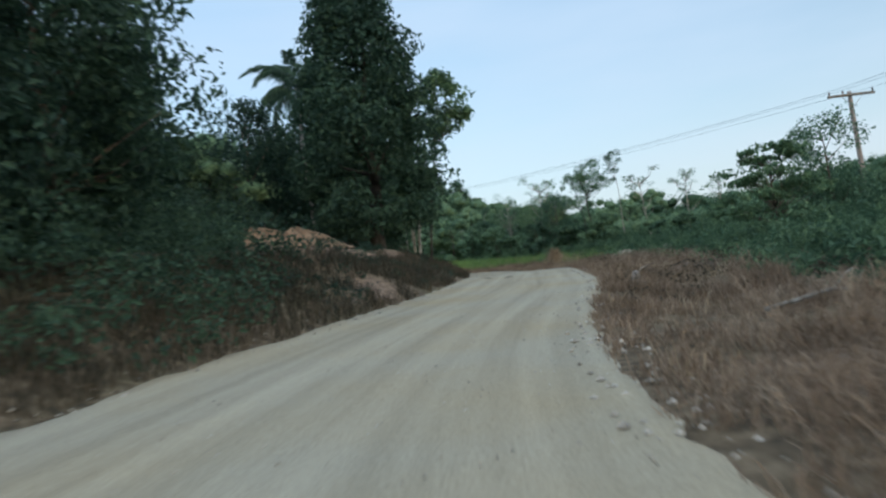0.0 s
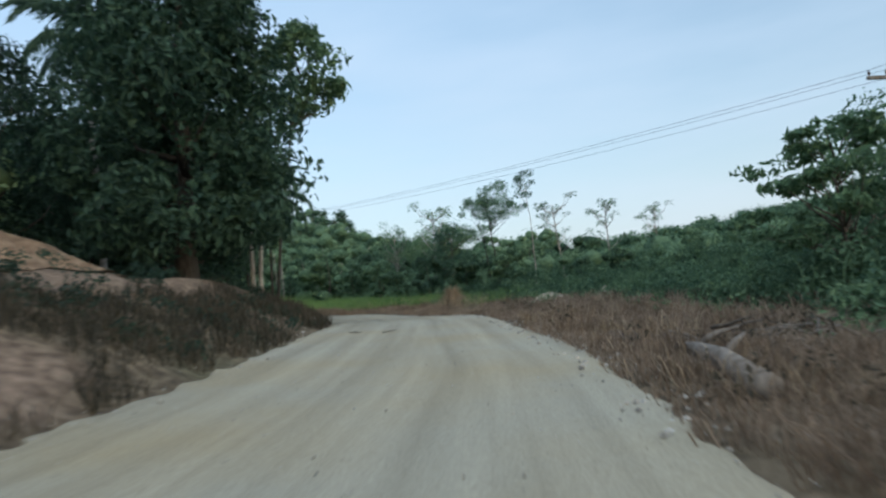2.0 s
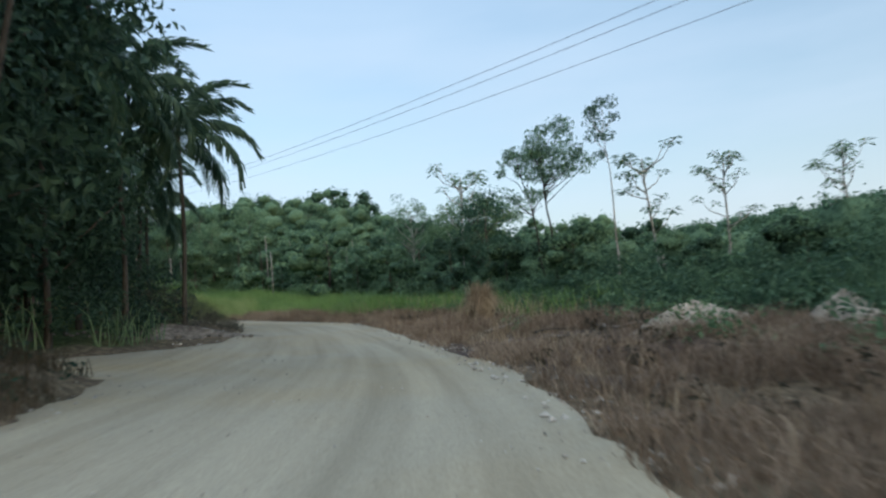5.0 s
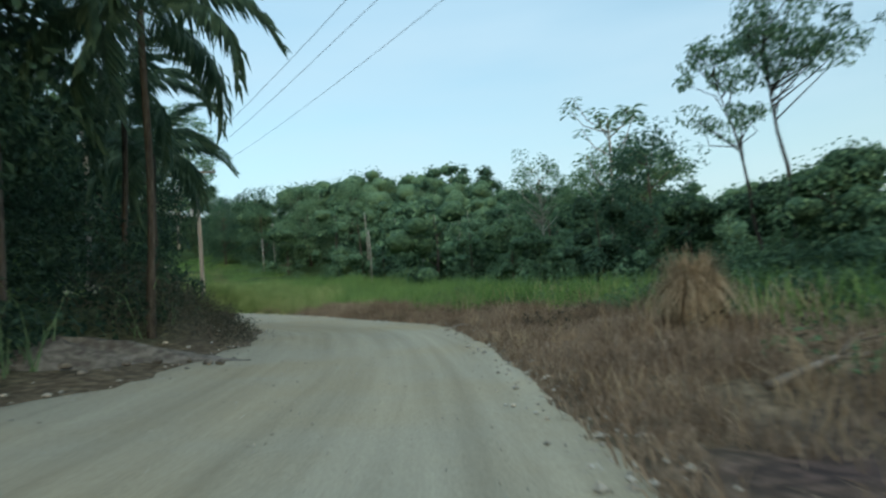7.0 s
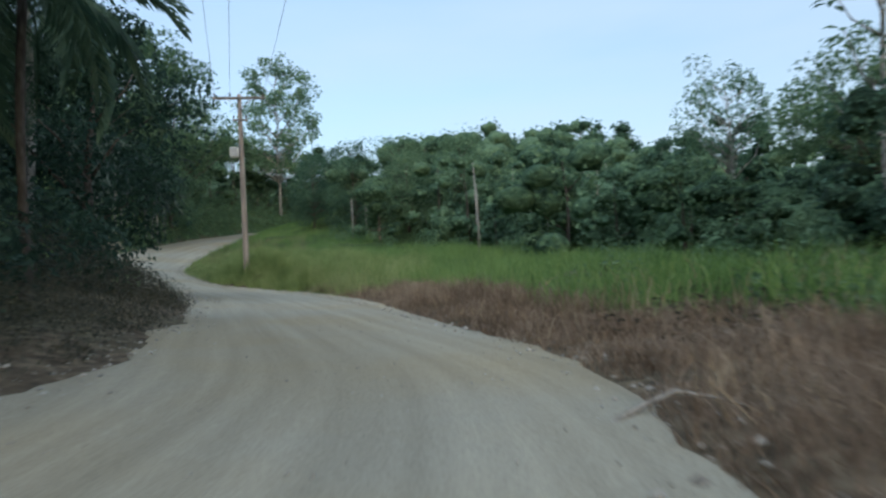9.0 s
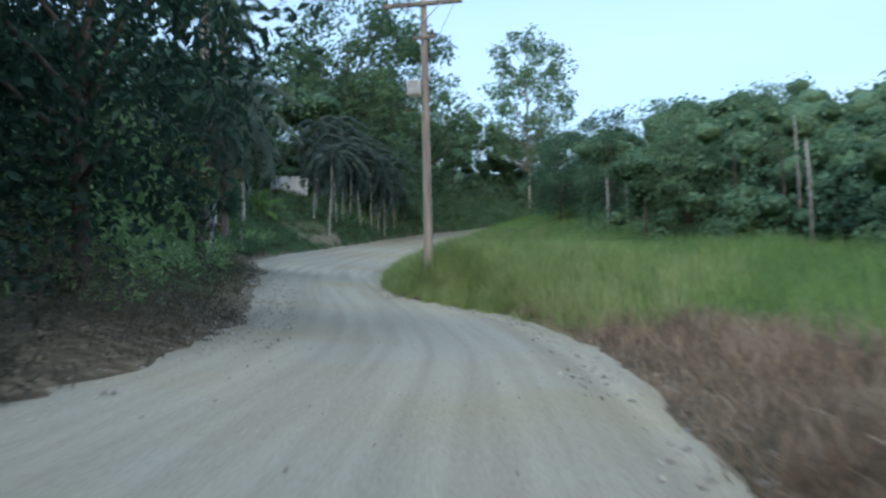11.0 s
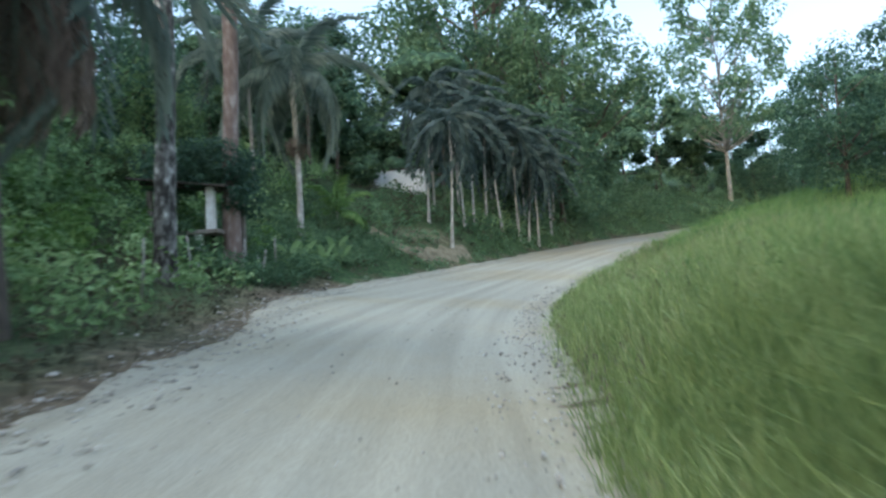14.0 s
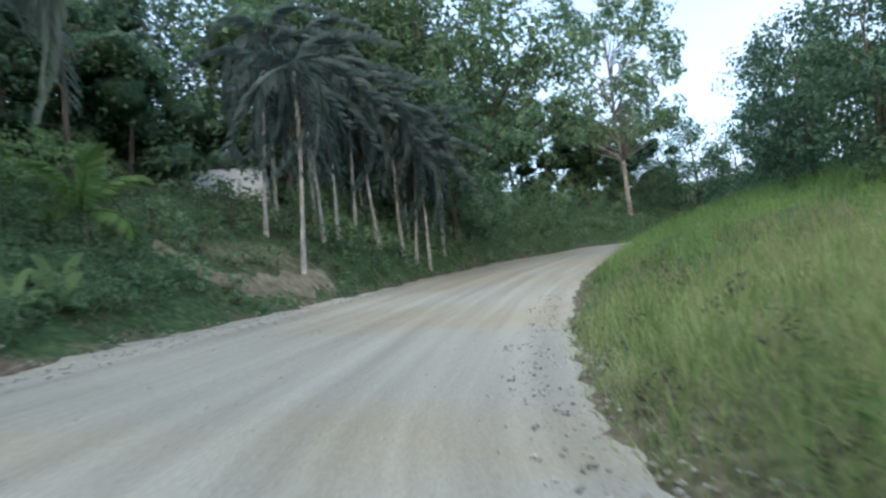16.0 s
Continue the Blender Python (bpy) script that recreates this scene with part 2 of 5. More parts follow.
# station (the line's y) -> left edge, right edge (metres from the wheel track), cross fall
ST_Y = [-70, 0, 15, 30, 45, 50, 53.5, 58, 60.5, 63, 70, 77, 84, 90, 95, 98.5, 102, 106, 112, 118, 128, 200]
ST_L = [5.0, 5.2, 4.6, 4.5, 4.6, 5.4, 8.5, 8.7, 6.4, 4.9, 4.3, 3.5, 2.8, 3.0, 3.1, 3.4, 3.5, 3.7, 5.5, 5.9, 5.3, 4.8]
ST_R = [1.4, 1.3, 1.3, 1.5, 1.3, 1.2, 1.1, 1.1, 1.1, 1.2, 1.2, 1.9, 2.3, 2.9, 2.9, 1.3, 1.1, 1.3, 1.5, 1.5, 1.5, 1.5]
ST_C = [0.05] * 16 + [0.06, 0.09, 0.11, 0.11, 0.10, 0.03]
# banks: rise above the road at these distances past the edge, station by station
L_E = [0, 1.5, 4, 10, 25, 60, 120]
L_BANK = [(-70, 0, .6, 1.6, 2.4, 4, 9, 14), (15, 0, .7, 1.8, 2.6, 4.5, 9, 14), (31, 0, .8, 2.2, 3.0, 4, 8, 14), (44, 0, .8, 2.0, 2.2, 3, 8, 14),
          (50, 0, .4, 1.2, 1.5, 2.5, 8, 14), (55, 0, .1, .3, .6, 2, 8, 14), (70, 0, .15, .4, .7, 2, 8, 16), (85, 0, .4, .9, 1.6, 4, 10, 18),
          (106, 0, .2, .55, 1.3, 6, 16, 24), (116, 0, .5, 1.8, 3.8, 9, 18, 24), (123, 0, 1.2, 2.8, 6.0, 10, 18, 24), (128, 0, 1.6, 3.2, 5.8, 10, 18, 24), (135, 0, 1.7, 3.2, 5.5, 10, 18, 24), (200, 0, 1.5, 3, 5, 9, 18, 24)]
R_E = [0, 2, 5, 12, 30, 60, 120]
R_BANK = [(-70, 0, -.15, -.2, -.1, .4, 1.5, 3), (42, 0, -.15, -.15, 0, .4, 1.5, 3), (60, 0, -.1, 0, .2, .6, 1.5, 3), (80, 0, .1, .2, .4, .8, 1.5, 3), (94, 0, .4, .6, .8, 1.3, 2.6, 4), (98, 0, .85, .95, 1.0, 1.4, 3.0, 5),
          (104, 0, .75, .9, 1.0, 1.7, 4, 7), (108, 0, .3, .55, .8, 1.8, 5, 10), (118, 0, .35, .7, 1.3, 3, 6, 11), (135, 0, .6, 1.3, 2.4, 4.5, 8, 12), (200, 0, 1, 2, 3, 5, 9, 13)]


def station(x, y):
    """Nearest place on the line: index, metres to the left of it."""
    x, y = np.asarray(x, float).ravel(), np.asarray(y, float).ravel()
    idx, best = np.zeros(len(x), int), np.full(len(x), 1e18)
    for k in range(0, len(LINE), 2):
        dd = (x - LINE[k, 0]) ** 2 + (y - LINE[k, 1]) ** 2
        w = dd < best
        best[w], idx[w] = dd[w], k
    dx, dy = x - LINE[idx, 0], y - LINE[idx, 1]
    side = TAN[idx, 0] * dy - TAN[idx, 1] * dx
    d = np.where(side >= 0, 1, -1) * np.sqrt(best)
    return idx, d


def soft_noise(x, y, size, seed=0):
    """Cheap smooth noise of about -1..1 from a sum of turned waves."""
    rng = np.random.RandomState(seed)
    v = np.zeros_like(x)
    for k in range(9):
        a, f, p = rng.uniform(0, 2 * math.pi), rng.uniform(0.5, 1.9) * 2 * math.pi / size, rng.uniform(0, 6.28)
        v += np.sin((x * math.cos(a) + y * math.sin(a)) * f + p) / 4
    return v


def bank(table, es, st, e):
    ys = np.array([r[0] for r in table])
    out = np.zeros_like(e)
    cols = np.array([r[1:] for r in table])
    w = np.stack([np.interp(st, ys, cols[:, k]) for k in range(cols.shape[1])], 1)
    for k in range(len(es) - 1):
        u = np.clip((e - es[k]) / (es[k + 1] - es[k]), 0, 1)
        u = u if k else u * u * (3 - 2 * u)
        out += u * (w[:, k + 1] - w[:, k])
    return out


def ground(x, y, rough=True):
    x, y = np.asarray(x, float).ravel(), np.asarray(y, float).ravel()
    idx, d = station(x, y)
    st = LINE[idx, 1]
    le, re, cf = (np.interp(st, ST_Y, v) for v in (ST_L, ST_R, ST_C))
    along = np.clip((x - LINE[idx, 0]) * TAN[idx, 0] + (y - LINE[idx, 1]) * TAN[idx, 1], -1, 1)
    z = LINE[idx, 2] + along * RISE[idx] + cf * np.clip(d, -re, le)
    el, er = np.maximum(d - le, 0), np.maximum(-d - re, 0)
    z = z + bank(L_BANK, L_E, st, el) + bank(R_BANK, R_E, st, er)
    off = np.maximum(el, er)
    far = np.clip((off - 60) / 260, 0, 1)
    z = z + far * (2 + 3 * soft_noise(x, y, 300, 5))
    low = np.minimum(z, 5.0 + 0.05 * off + 1.5 * soft_noise(x, y, 120, 7))
    z = z + np.clip((x + 12) / 34, 0, 1) * np.clip(er / 15, 0, 1) * (low - z)
    z = z + 6.6 * np.exp(-((x - 118) ** 2 / 55 ** 2 + (y - 195) ** 2 / 45 ** 2))
    z = z + 0.5 * np.exp(-((x + 13.5) ** 2 + (y - 100.5) ** 2) / 1.5 ** 2) * np.clip(er / 0.6, 0, 1)
    near_house = np.clip(1.6 - np.hypot(x + 50.5, y - 129.8) / 5.0, 0, 1)
    z = z + near_house * (np.minimum(z, 14.9) - z)
    if rough:
        z = z + np.clip(off / 3, 0, 1) * (0.10 * soft_noise(x, y, 2.2, 1) + 0.18 * soft_noise(x, y, 7, 2))
        z = z - 0.06 * np.clip(1 - off / 0.4, 0, 1)
    return z


def gz(x, y):
    return float(ground([x], [y])[0])


def beside(st_y, d):
    """The place d metres left of the line at the station st_y."""
    k = int(np.argmin(abs(LINE[:, 1] - st_y)))
    return LINE[k, 0] - TAN[k, 1] * d, LINE[k, 1] + TAN[k, 0] * d


# ---- mesh helpers ----
def mesh_of(name, verts, faces, material, smooth=True):
    me = bpy.data.meshes.new(name)
    me.from_pydata(verts if isinstance(verts, list) else verts.tolist(), [], faces if isinstance(faces, list) else faces.tolist())
    for m in (material if isinstance(material, (list, tuple)) else [material]):
        me.materials.append(m)
    if smooth:
        me.shade_smooth()
    return me


def part(name, me, parent, label=""):
    ob = new(name, me)
    ob.parent = parent
    return tagged(ob, label)


def thing(name, m, label, category, group="", kind=""):
    ob = new(name)
    ob.empty_display_size = 0.2
    ob.matrix_world = m
    return tagged(ob, label, category, group, kind)


def tube_data(path, radii, sides=8):
    """A closed tapering tube along a path: vertices and faces."""
    p = np.array(path, float)
    t = np.gradient(p, axis=0)
    t /= np.linalg.norm(t, axis=1)[:, None] + 1e-9
    up = np.array([0.31, 0.17, 0.93]) if abs(t[0, 2]) < 0.8 else np.array([0.97, 0.2, 0.05])
    v, f = [], []
    for k in range(len(p)):
        a = np.cross(t[k], up)
        a /= np.linalg.norm(a)
        b = np.cross(t[k], a)
        for j in range(sides):
            w = 2 * math.pi * j / sides
            v.append(tuple(p[k] + radii[k] * (a * math.cos(w) + b * math.sin(w))))
    for k in range(len(p) - 1):
        for j in range(sides):
            q = (j + 1) % sides
            f.append((k * sides + j, k * sides + q, (k + 1) * sides + q, (k + 1) * sides + j))
    f.append(tuple(range(sides - 1, -1, -1)))
    f.append(tuple(range((len(p) - 1) * sides, len(p) * sides)))
    return v, f


def join(pieces):
    v, f = [], []
    for pv, pf in pieces:
        o = len(v)
        v += list(pv)
        f += [tuple(i + o for i in q) for q in pf]
    return v, f


def leaves(rng, centres, normals, size, droop=0.0, wide=0.55):
    """Many leaves: a folded kite of two triangles each, round the given places, facing their normals roughly."""
    n = len(centres)
    nn = normals + rng.normal(0, 0.45, (n, 3))
    nn /= np.linalg.norm(nn, axis=1)[:, None] + 1e-9
    r = rng.normal(0, 1, (n, 3))
    r[:, 2] -= droop
    a = r - nn * (r * nn).sum(1)[:, None]
    a /= np.linalg.norm(a, axis=1)[:, None] + 1e-9
    b = np.cross(nn, a)
    s = (size * rng.uniform(0.6, 1.35, n))[:, None]
    v = np.empty((n, 4, 3))
    v[:, 0] = centres - a * s * 0.5
    v[:, 1] = centres + b * s * wide * 0.5 + nn * s * 0.08
    v[:, 2] = centres + a * s * 0.5 - nn * s * 0.12
    v[:, 3] = centres - b * s * wide * 0.5 + nn * s * 0.08
    k = np.arange(n)[:, None] * 4
    return v.reshape(-1, 3), np.vstack([k + [0, 1, 2], k + [0, 2, 3]])


def lump_shape():
    """A ball of 42 corners and 80 triangles."""
    bm = bmesh.new()
    bmesh.ops.create_icosphere(bm, subdivisions=2, radius=1)
    v = np.array([tuple(q.co) for q in bm.verts])
    f = np.array([[q.index for q in face.verts] for face in bm.faces])
    bm.free()
    return v, f


LUMP, LUMP_FACES = lump_shape()


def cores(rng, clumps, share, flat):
    """A small uneven lump added inside each clump to close off the gaps."""
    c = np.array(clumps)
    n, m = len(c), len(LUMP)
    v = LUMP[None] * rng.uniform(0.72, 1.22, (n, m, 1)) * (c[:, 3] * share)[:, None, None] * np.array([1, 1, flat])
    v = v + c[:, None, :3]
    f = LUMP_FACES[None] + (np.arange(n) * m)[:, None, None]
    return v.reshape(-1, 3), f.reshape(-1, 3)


def clump_leaves(rng, clumps, per, size, droop=0.2, wide=0.5, flat=0.75, core=0.0):
    """Leaves on the shells of clumps (x, y, z, r); core: the share of the radius filled by an added lump."""
    c = np.repeat(np.array(clumps), per, 0)
    n = len(c)
    d = rng.normal(0, 1, (n, 3))
    d /= np.linalg.norm(d, axis=1)[:, None]
    r = c[:, 3] * rng.uniform(max(0.45, core), 1.14, n) ** 0.7
    p = c[:, :3] + d * r[:, None] * np.array([1, 1, flat])
    v, f = leaves(rng, p, d * 0.8 + np.array([0, 0, 0.4]), size, droop, wide)
    if core:
        cv, cf = cores(rng, clumps, core, flat)
        v, f = np.vstack([v, cv]), np.vstack([f, cf + len(v)])
    return v, f


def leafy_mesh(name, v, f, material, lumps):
    """Leaf mesh whose last faces are the added lumps inside the clumps."""
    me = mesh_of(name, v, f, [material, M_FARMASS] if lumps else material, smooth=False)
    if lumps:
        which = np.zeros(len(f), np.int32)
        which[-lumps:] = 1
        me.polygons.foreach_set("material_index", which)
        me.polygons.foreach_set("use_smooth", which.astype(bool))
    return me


# ---- plants ----
def crown_clumps(rng, height, radius, base, count, shape, clump):
    """Clump places inside a crown: shape gives the crown's width at a height share."""
    out = []
    for k in range(count):
        u = rng.uniform(0, 1)
        w = np.interp(u, np.linspace(0, 1, len(shape)), shape)
        a = rng.uniform(0, 2 * math.pi)
        q = radius * w * math.sqrt(rng.uniform(0.12, 1.0))
        out.append((q * math.cos(a), q * math.sin(a), base + (height - base) * u, clump * rng.uniform(0.65, 1.3)))
    return out


def tree_meshes(seed, height, radius, base, count, per, leaf, clump, shape=(0.45, 0.85, 1, 0.9, 0.65, 0.3), trunk=0.2, material=None, bark=None, droop=0.2, wide=0.5, limbs=14, flat=0.75, lean=(0, 0), core=0.0):
    rng = np.random.RandomState(seed)
    cl = crown_clumps(rng, height, radius, base, count, shape, clump)
    cl = [(x + lean[0] * z, y + lean[1] * z, z, r) for x, y, z, r in cl]
    v, f = clump_leaves(rng, cl, per, leaf, droop, wide, flat, core)
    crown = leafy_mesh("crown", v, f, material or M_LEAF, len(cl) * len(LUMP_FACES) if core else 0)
    zs = np.linspace(-0.3, height * 0.86, 9)
    wob = rng.normal(0, 0.012 * height, (9, 2)).cumsum(0) * 0.5
    wob[:2] = 0
    tp = [(wob[k, 0] + lean[0] * zs[k], wob[k, 1] + lean[1] * zs[k], zs[k]) for k in range(9)]
    pieces = [tube_data(tp, [trunk * (1.25 if k == 0 else 1 - 0.1 * k) for k in range(9)], 8)]
    for x, y, z, r in (cl[i] for i in rng.permutation(len(cl))[:limbs]):
        at = max(0.22 * height, min(0.84 * height, z - math.hypot(x - lean[0] * z, y - lean[1] * z) * rng.uniform(0.6, 1.1) - 0.3))
        s = np.array([np.interp(at, zs, [p[i] for p in tp]) for i in range(3)])
        e = np.array([x, y, z])
        mid = (s + e) / 2 + np.array([rng.normal(0, 0.03), rng.normal(0, 0.03), 0.02 * rng.uniform(-1.5, 1)]) * height
        pieces.append(tube_data([s, mid, e], [trunk * (0.5 - 0.35 * at / height), trunk * 0.2, trunk * 0.05], 5))
    tv, tf = join(pieces)
    return mesh_of("trunk", tv, tf, bark or M_BARK), crown


def plant_tree(name, meshes, x, y, label, category="tree", group="", turn=0.0, scale=1.0, z=None):
    ob = thing(name, pose(x, y, gz(x, y) if z is None else z, 0, 0, turn), label, category, group)
    ob.scale = (scale, scale, scale)
    part("trunk", meshes[0], ob)
    part("crown", meshes[1], ob)
    return ob


def frond_mesh(seed, length, arch, drop, leaflet, pairs=34, material=None, hang=0.5, broad=1.0):
    """A feather palm leaf along +x: an arching rib and two rows of leaflets."""
    rng = np.random.RandomState(seed)
    u = np.linspace(0, 1, 9)
    path = np.stack([length * (u - 0.22 * u ** 3 * drop), 0 * u, length * (arch * u - drop * u ** 2.2)], 1)
    rv, rf = tube_data(path, [0.035 * (1 - 0.85 * k) + 0.004 for k in u], 4)
    v, f = list(rv), list(rf)
    for k in range(pairs):
        w = 0.12 + 0.88 * (k + 0.5) / pairs
        p = np.array([np.interp(w, u, path[:, i]) for i in range(3)])
        tl = leaflet * (0.45 + 0.75 * math.sin(math.pi * min(1, 0.12 + w * 0.85))) * rng.uniform(0.85, 1.1)
        for side in (-1, 1):
            d = np.array([0.55 + 0.3 * w, side * (1 - 0.35 * w), -hang * rng.uniform(0.6, 1.5)])
            d /= np.linalg.norm(d)
            a = p + d * tl * 0.55
            e = p + d * tl + np.array([0, 0, -hang * 0.35 * tl])
            q = np.array([0.035 + 0.02 * tl, 0, 0.012]) * broad
            o = len(v)
            v += [tuple(p - q * 0.5), tuple(p + q * 0.5), tuple(a + q), tuple(a - q), tuple(e)]
            f += [(o, o + 1, o + 2, o + 3), (o + 3, o + 2, o + 4)]
    return mesh_of("frond", v, f, material or M_PALM, smooth=False)


def palm(name, x, y, height, fronds, count, label, seed=0, trunk=0.13, lean=(0, 0), bark=None, spread=(10, 75), dead=None, z=None, group="", swell=1.35):
    rng = np.random.RandomState(seed)
    ob = thing(name, pose(x, y, gz(x, y) if z is None else z, 0, 0, 0), label, "palm tree", group)
    zs = np.linspace(-0.3, height, 22)
    tp = [(lean[0] * k + 0.05 * math.sin(k * 0.7 + seed), lean[1] * k + 0.05 * math.cos(k * 0.6 + seed), k) for k in zs]
    tv, tf = tube_data(tp, [trunk * (swell - (swell - 0.85) * min(1, k / 6)) * (1.05 if k % 2 else 0.97) for k in range(22)], 9)
    part("trunk", mesh_of("trunk", tv, tf, bark or M_PALEBARK), ob)
    top = tp[-1]
    for k in range(count):
        up = np.interp(k / max(1, count - 1), [0, 1], [78, -spread[1] + spread[0]])
        fm = fronds[k % len(fronds)]
        fo = part("frond", fm, ob)
        fo.matrix_local = Matrix.Translation(top) @ pose(0, 0, 0, rng.uniform(-14, 14), -up * 0.75 + rng.uniform(-8, 8), k * 137.5 + rng.uniform(-12, 12))
    if dead:
        for k in range(dead[1]):
            fo = part("dead_frond", dead[0], ob, "brown dry hanging frond")
            fo.matrix_local = Matrix.Translation((top[0], top[1], top[2] - 0.3)) @ pose(0, 0, 0, rng.uniform(-15, 15), rng.uniform(48, 78), k * 360 / dead[1] + rng.uniform(-15, 15))
    return ob


def blades(rng, x, y, z, height, width, lean=0.35, segs=2):
    """Grass blades: bent strips ending in a point."""
    n = len(x)
    a = rng.uniform(0, 2 * math.pi, n)
    h = height * rng.uniform(0.45, 1.25, n)
    la = rng.uniform(0, 2 * math.pi, n)
    le = lean * rng.uniform(0.1, 1.6, n) * h
    wx, wy = np.cos(a) * width, np.sin(a) * width
    base = np.stack([x, y, z - 0.03], 1)
    mid = base + np.stack([np.cos(la) * le * 0.35, np.sin(la) * le * 0.35, h * 0.6], 1)
    tip = base + np.stack([np.cos(la) * le, np.sin(la) * le, h * np.clip(1 - 0.25 * le / (h + 1e-6), 0.5, 1)], 1)
    w = np.stack([wx, wy, 0 * wx], 1)
    v = np.empty((n, 5, 3))
    v[:, 0], v[:, 1], v[:, 2], v[:, 3], v[:, 4] = base - w, base + w, mid + w * 0.8, mid - w * 0.8, tip
    k = np.arange(n)[:, None] * 5
    return v.reshape(-1, 3), np.vstack([k + [0, 1, 2], k + [0, 2, 3], k + [3, 2, 4]])


def scatter(rng, n, box, keep):
    """n random places in a box of the plan for which keep(x, y, station, left, right) holds; left/right: metres past that edge."""
    x, y = rng.uniform(box[0], box[2], n), rng.uniform(box[1], box[3], n)
    idx, d = station(x, y)
    st = LINE[idx, 1]
    le, re = np.interp(st, ST_Y, ST_L), np.interp(st, ST_Y, ST_R)
    w = keep(x, y, st, d - le, -d - re)
    return x[w], y[w], st[w], np.maximum(d - le, -d - re)[w]


def stuff(name, v, f, material, label, category, smooth=False):
    return tagged(new(name, mesh_of(name, v, f, material, smooth)), label, category, kind="stuff")


def undergrowth(name, seed, n, box, keep, height, clump, per, leaf, material, label, category="bushes", wide=0.5, droop=0.2, core=0.0):
    rng = np.random.RandomState(seed)
    x, y, st, e = scatter(rng, n, box, keep)
    z = ground(x, y)
    h = height(x, y, st, e) * rng.uniform(0.15, 1.0, len(x))
    cl = np.stack([x, y, z + h, clump * rng.uniform(0.6, 1.4, len(x))], 1)
    v, f = clump_leaves(rng, cl, per, leaf, droop, wide, core=core)
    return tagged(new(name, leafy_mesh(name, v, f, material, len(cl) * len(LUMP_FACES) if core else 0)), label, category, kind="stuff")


# ---- ground and road ----
def axis(lo, hi, step, far_lo, far_hi, grow=1.18):
    a = list(np.arange(lo, hi + 1e-6, step))
    s = step
    while a[0] > far_lo:
        s *= grow
        a.insert(0, a[0] - s)
    s = step
    while a[-1] < far_hi:
        s *= grow
        a.append(a[-1] + s)
    return np.array(a)


PATH = np.array([(-39.35, 124.4), (-38.5, 121.8), (-38.15, 120.2), (-38.5, 119.0), (-39.5, 118.3)])


def off_path(x, y):
    """True away from the worn footpath."""
    best = np.full(np.shape(x), 1e9)
    for a, b in zip(PATH[:-1], PATH[1:]):
        d = b - a
        u = np.clip(((x - a[0]) * d[0] + (y - a[1]) * d[1]) / (d @ d), 0, 1)
        best = np.minimum(best, np.hypot(x - a[0] - u * d[0], y - a[1] - u * d[1]))
    return best > 0.42


def cut_bank(x, y):
    """Share of bare brown earth on the cut below the first palms of the row."""
    return np.clip(2.0 - 1.6 * np.hypot((x + 39.9) / 0.9, (y - 122.0) / 2.6) + 0.3 * soft_noise(x, y, 1.4, 25), 0, 1)


def bare_slope(x, y):
    """Share of bare earth on the slipped foot of the bank."""
    return np.clip(2.0 - 1.5 * np.hypot((x + 2.3) / 0.7, (y - 24.2) / 1.4) + 0.4 * soft_noise(x, y, 1.6, 24), 0, 1)


def burnt(x, y):
    """Share of charred ground: patches on the cleared strip beyond the rubble."""
    a = np.clip(1.6 - np.hypot((x - 9.6) / 3.4, (y - 53.5) / 6.5) * 1.2, 0, 1) + np.clip(1.3 - np.hypot((x - 8.2) / 2.0, (y - 29.5) / 4.5) * 1.2, 0, 1)
    return np.clip(a + 0.5 * soft_noise(x, y, 2.6, 23) - 0.25, 0, 1) * (a > 0)


def build_ground():
    xs, ys = axis(-56, 30, 0.65, -1800, 1800), axis(-8, 146, 0.65, -1500, 2200)
    X, Y = np.meshgrid(xs, ys)
    Z = ground(X, Y)
    v = np.stack([X.ravel(), Y.ravel(), Z], 1)
    nx = len(xs)
    i = (np.arange(len(ys) - 1)[:, None] * nx + np.arange(nx - 1)[None]).ravel()[:, None]
    f = np.hstack([i, i + 1, i + nx + 1, i + nx])
    me = mesh_of("ground", v, f, M_GROUND)
    idx, d = station(X, Y)
    st = LINE[idx, 1]
    el, er = d - np.interp(st, ST_Y, ST_L), -d - np.interp(st, ST_Y, ST_R)
    green = np.where(el > 0, np.clip((el - 1) / 6, 0, 1), 0) + np.where(er > 0, np.clip((er - np.interp(st, [60, 80, 90, 94], [12, 9, 3, 0.0])) / 3, 0, 1), 0)
    green = np.where((el > 0) & (st > 96), np.clip((el - 0.5) / 1.2, 0, 1) * 0.95, green)
    green = np.where((el > 0) & (st > 116), 1.0, green)
    green = np.where((el > 0) & (st > 20) & (st < 56), np.clip((el - 12) / 10, 0, 1), green)
    me.attributes.new("greenness", "FLOAT", "POINT").data.foreach_set("value", green.astype(np.float32))
    earth = np.where((st > 24) & (st < 52), np.clip((el - 2.6) / 1.2, 0, 1) * np.clip((11 - el) / 3, 0, 1), 0) * np.clip((st - 24) / 5, 0, 1) * np.clip((52 - st) / 4, 0, 1)
    earth = np.maximum(earth, np.maximum(bare_slope(X.ravel(), Y.ravel()), 0.45 * cut_bank(X.ravel(), Y.ravel())))
    me.attributes.new("earth", "FLOAT", "POINT").data.foreach_set("value", earth.astype(np.float32))
    me.attributes.new("burnt", "FLOAT", "POINT").data.foreach_set("value", burnt(X.ravel(), Y.ravel()).astype(np.float32))
    tagged(new("ground", me), "brown soil and leaf litter with low green growth", "ground", kind="structure")


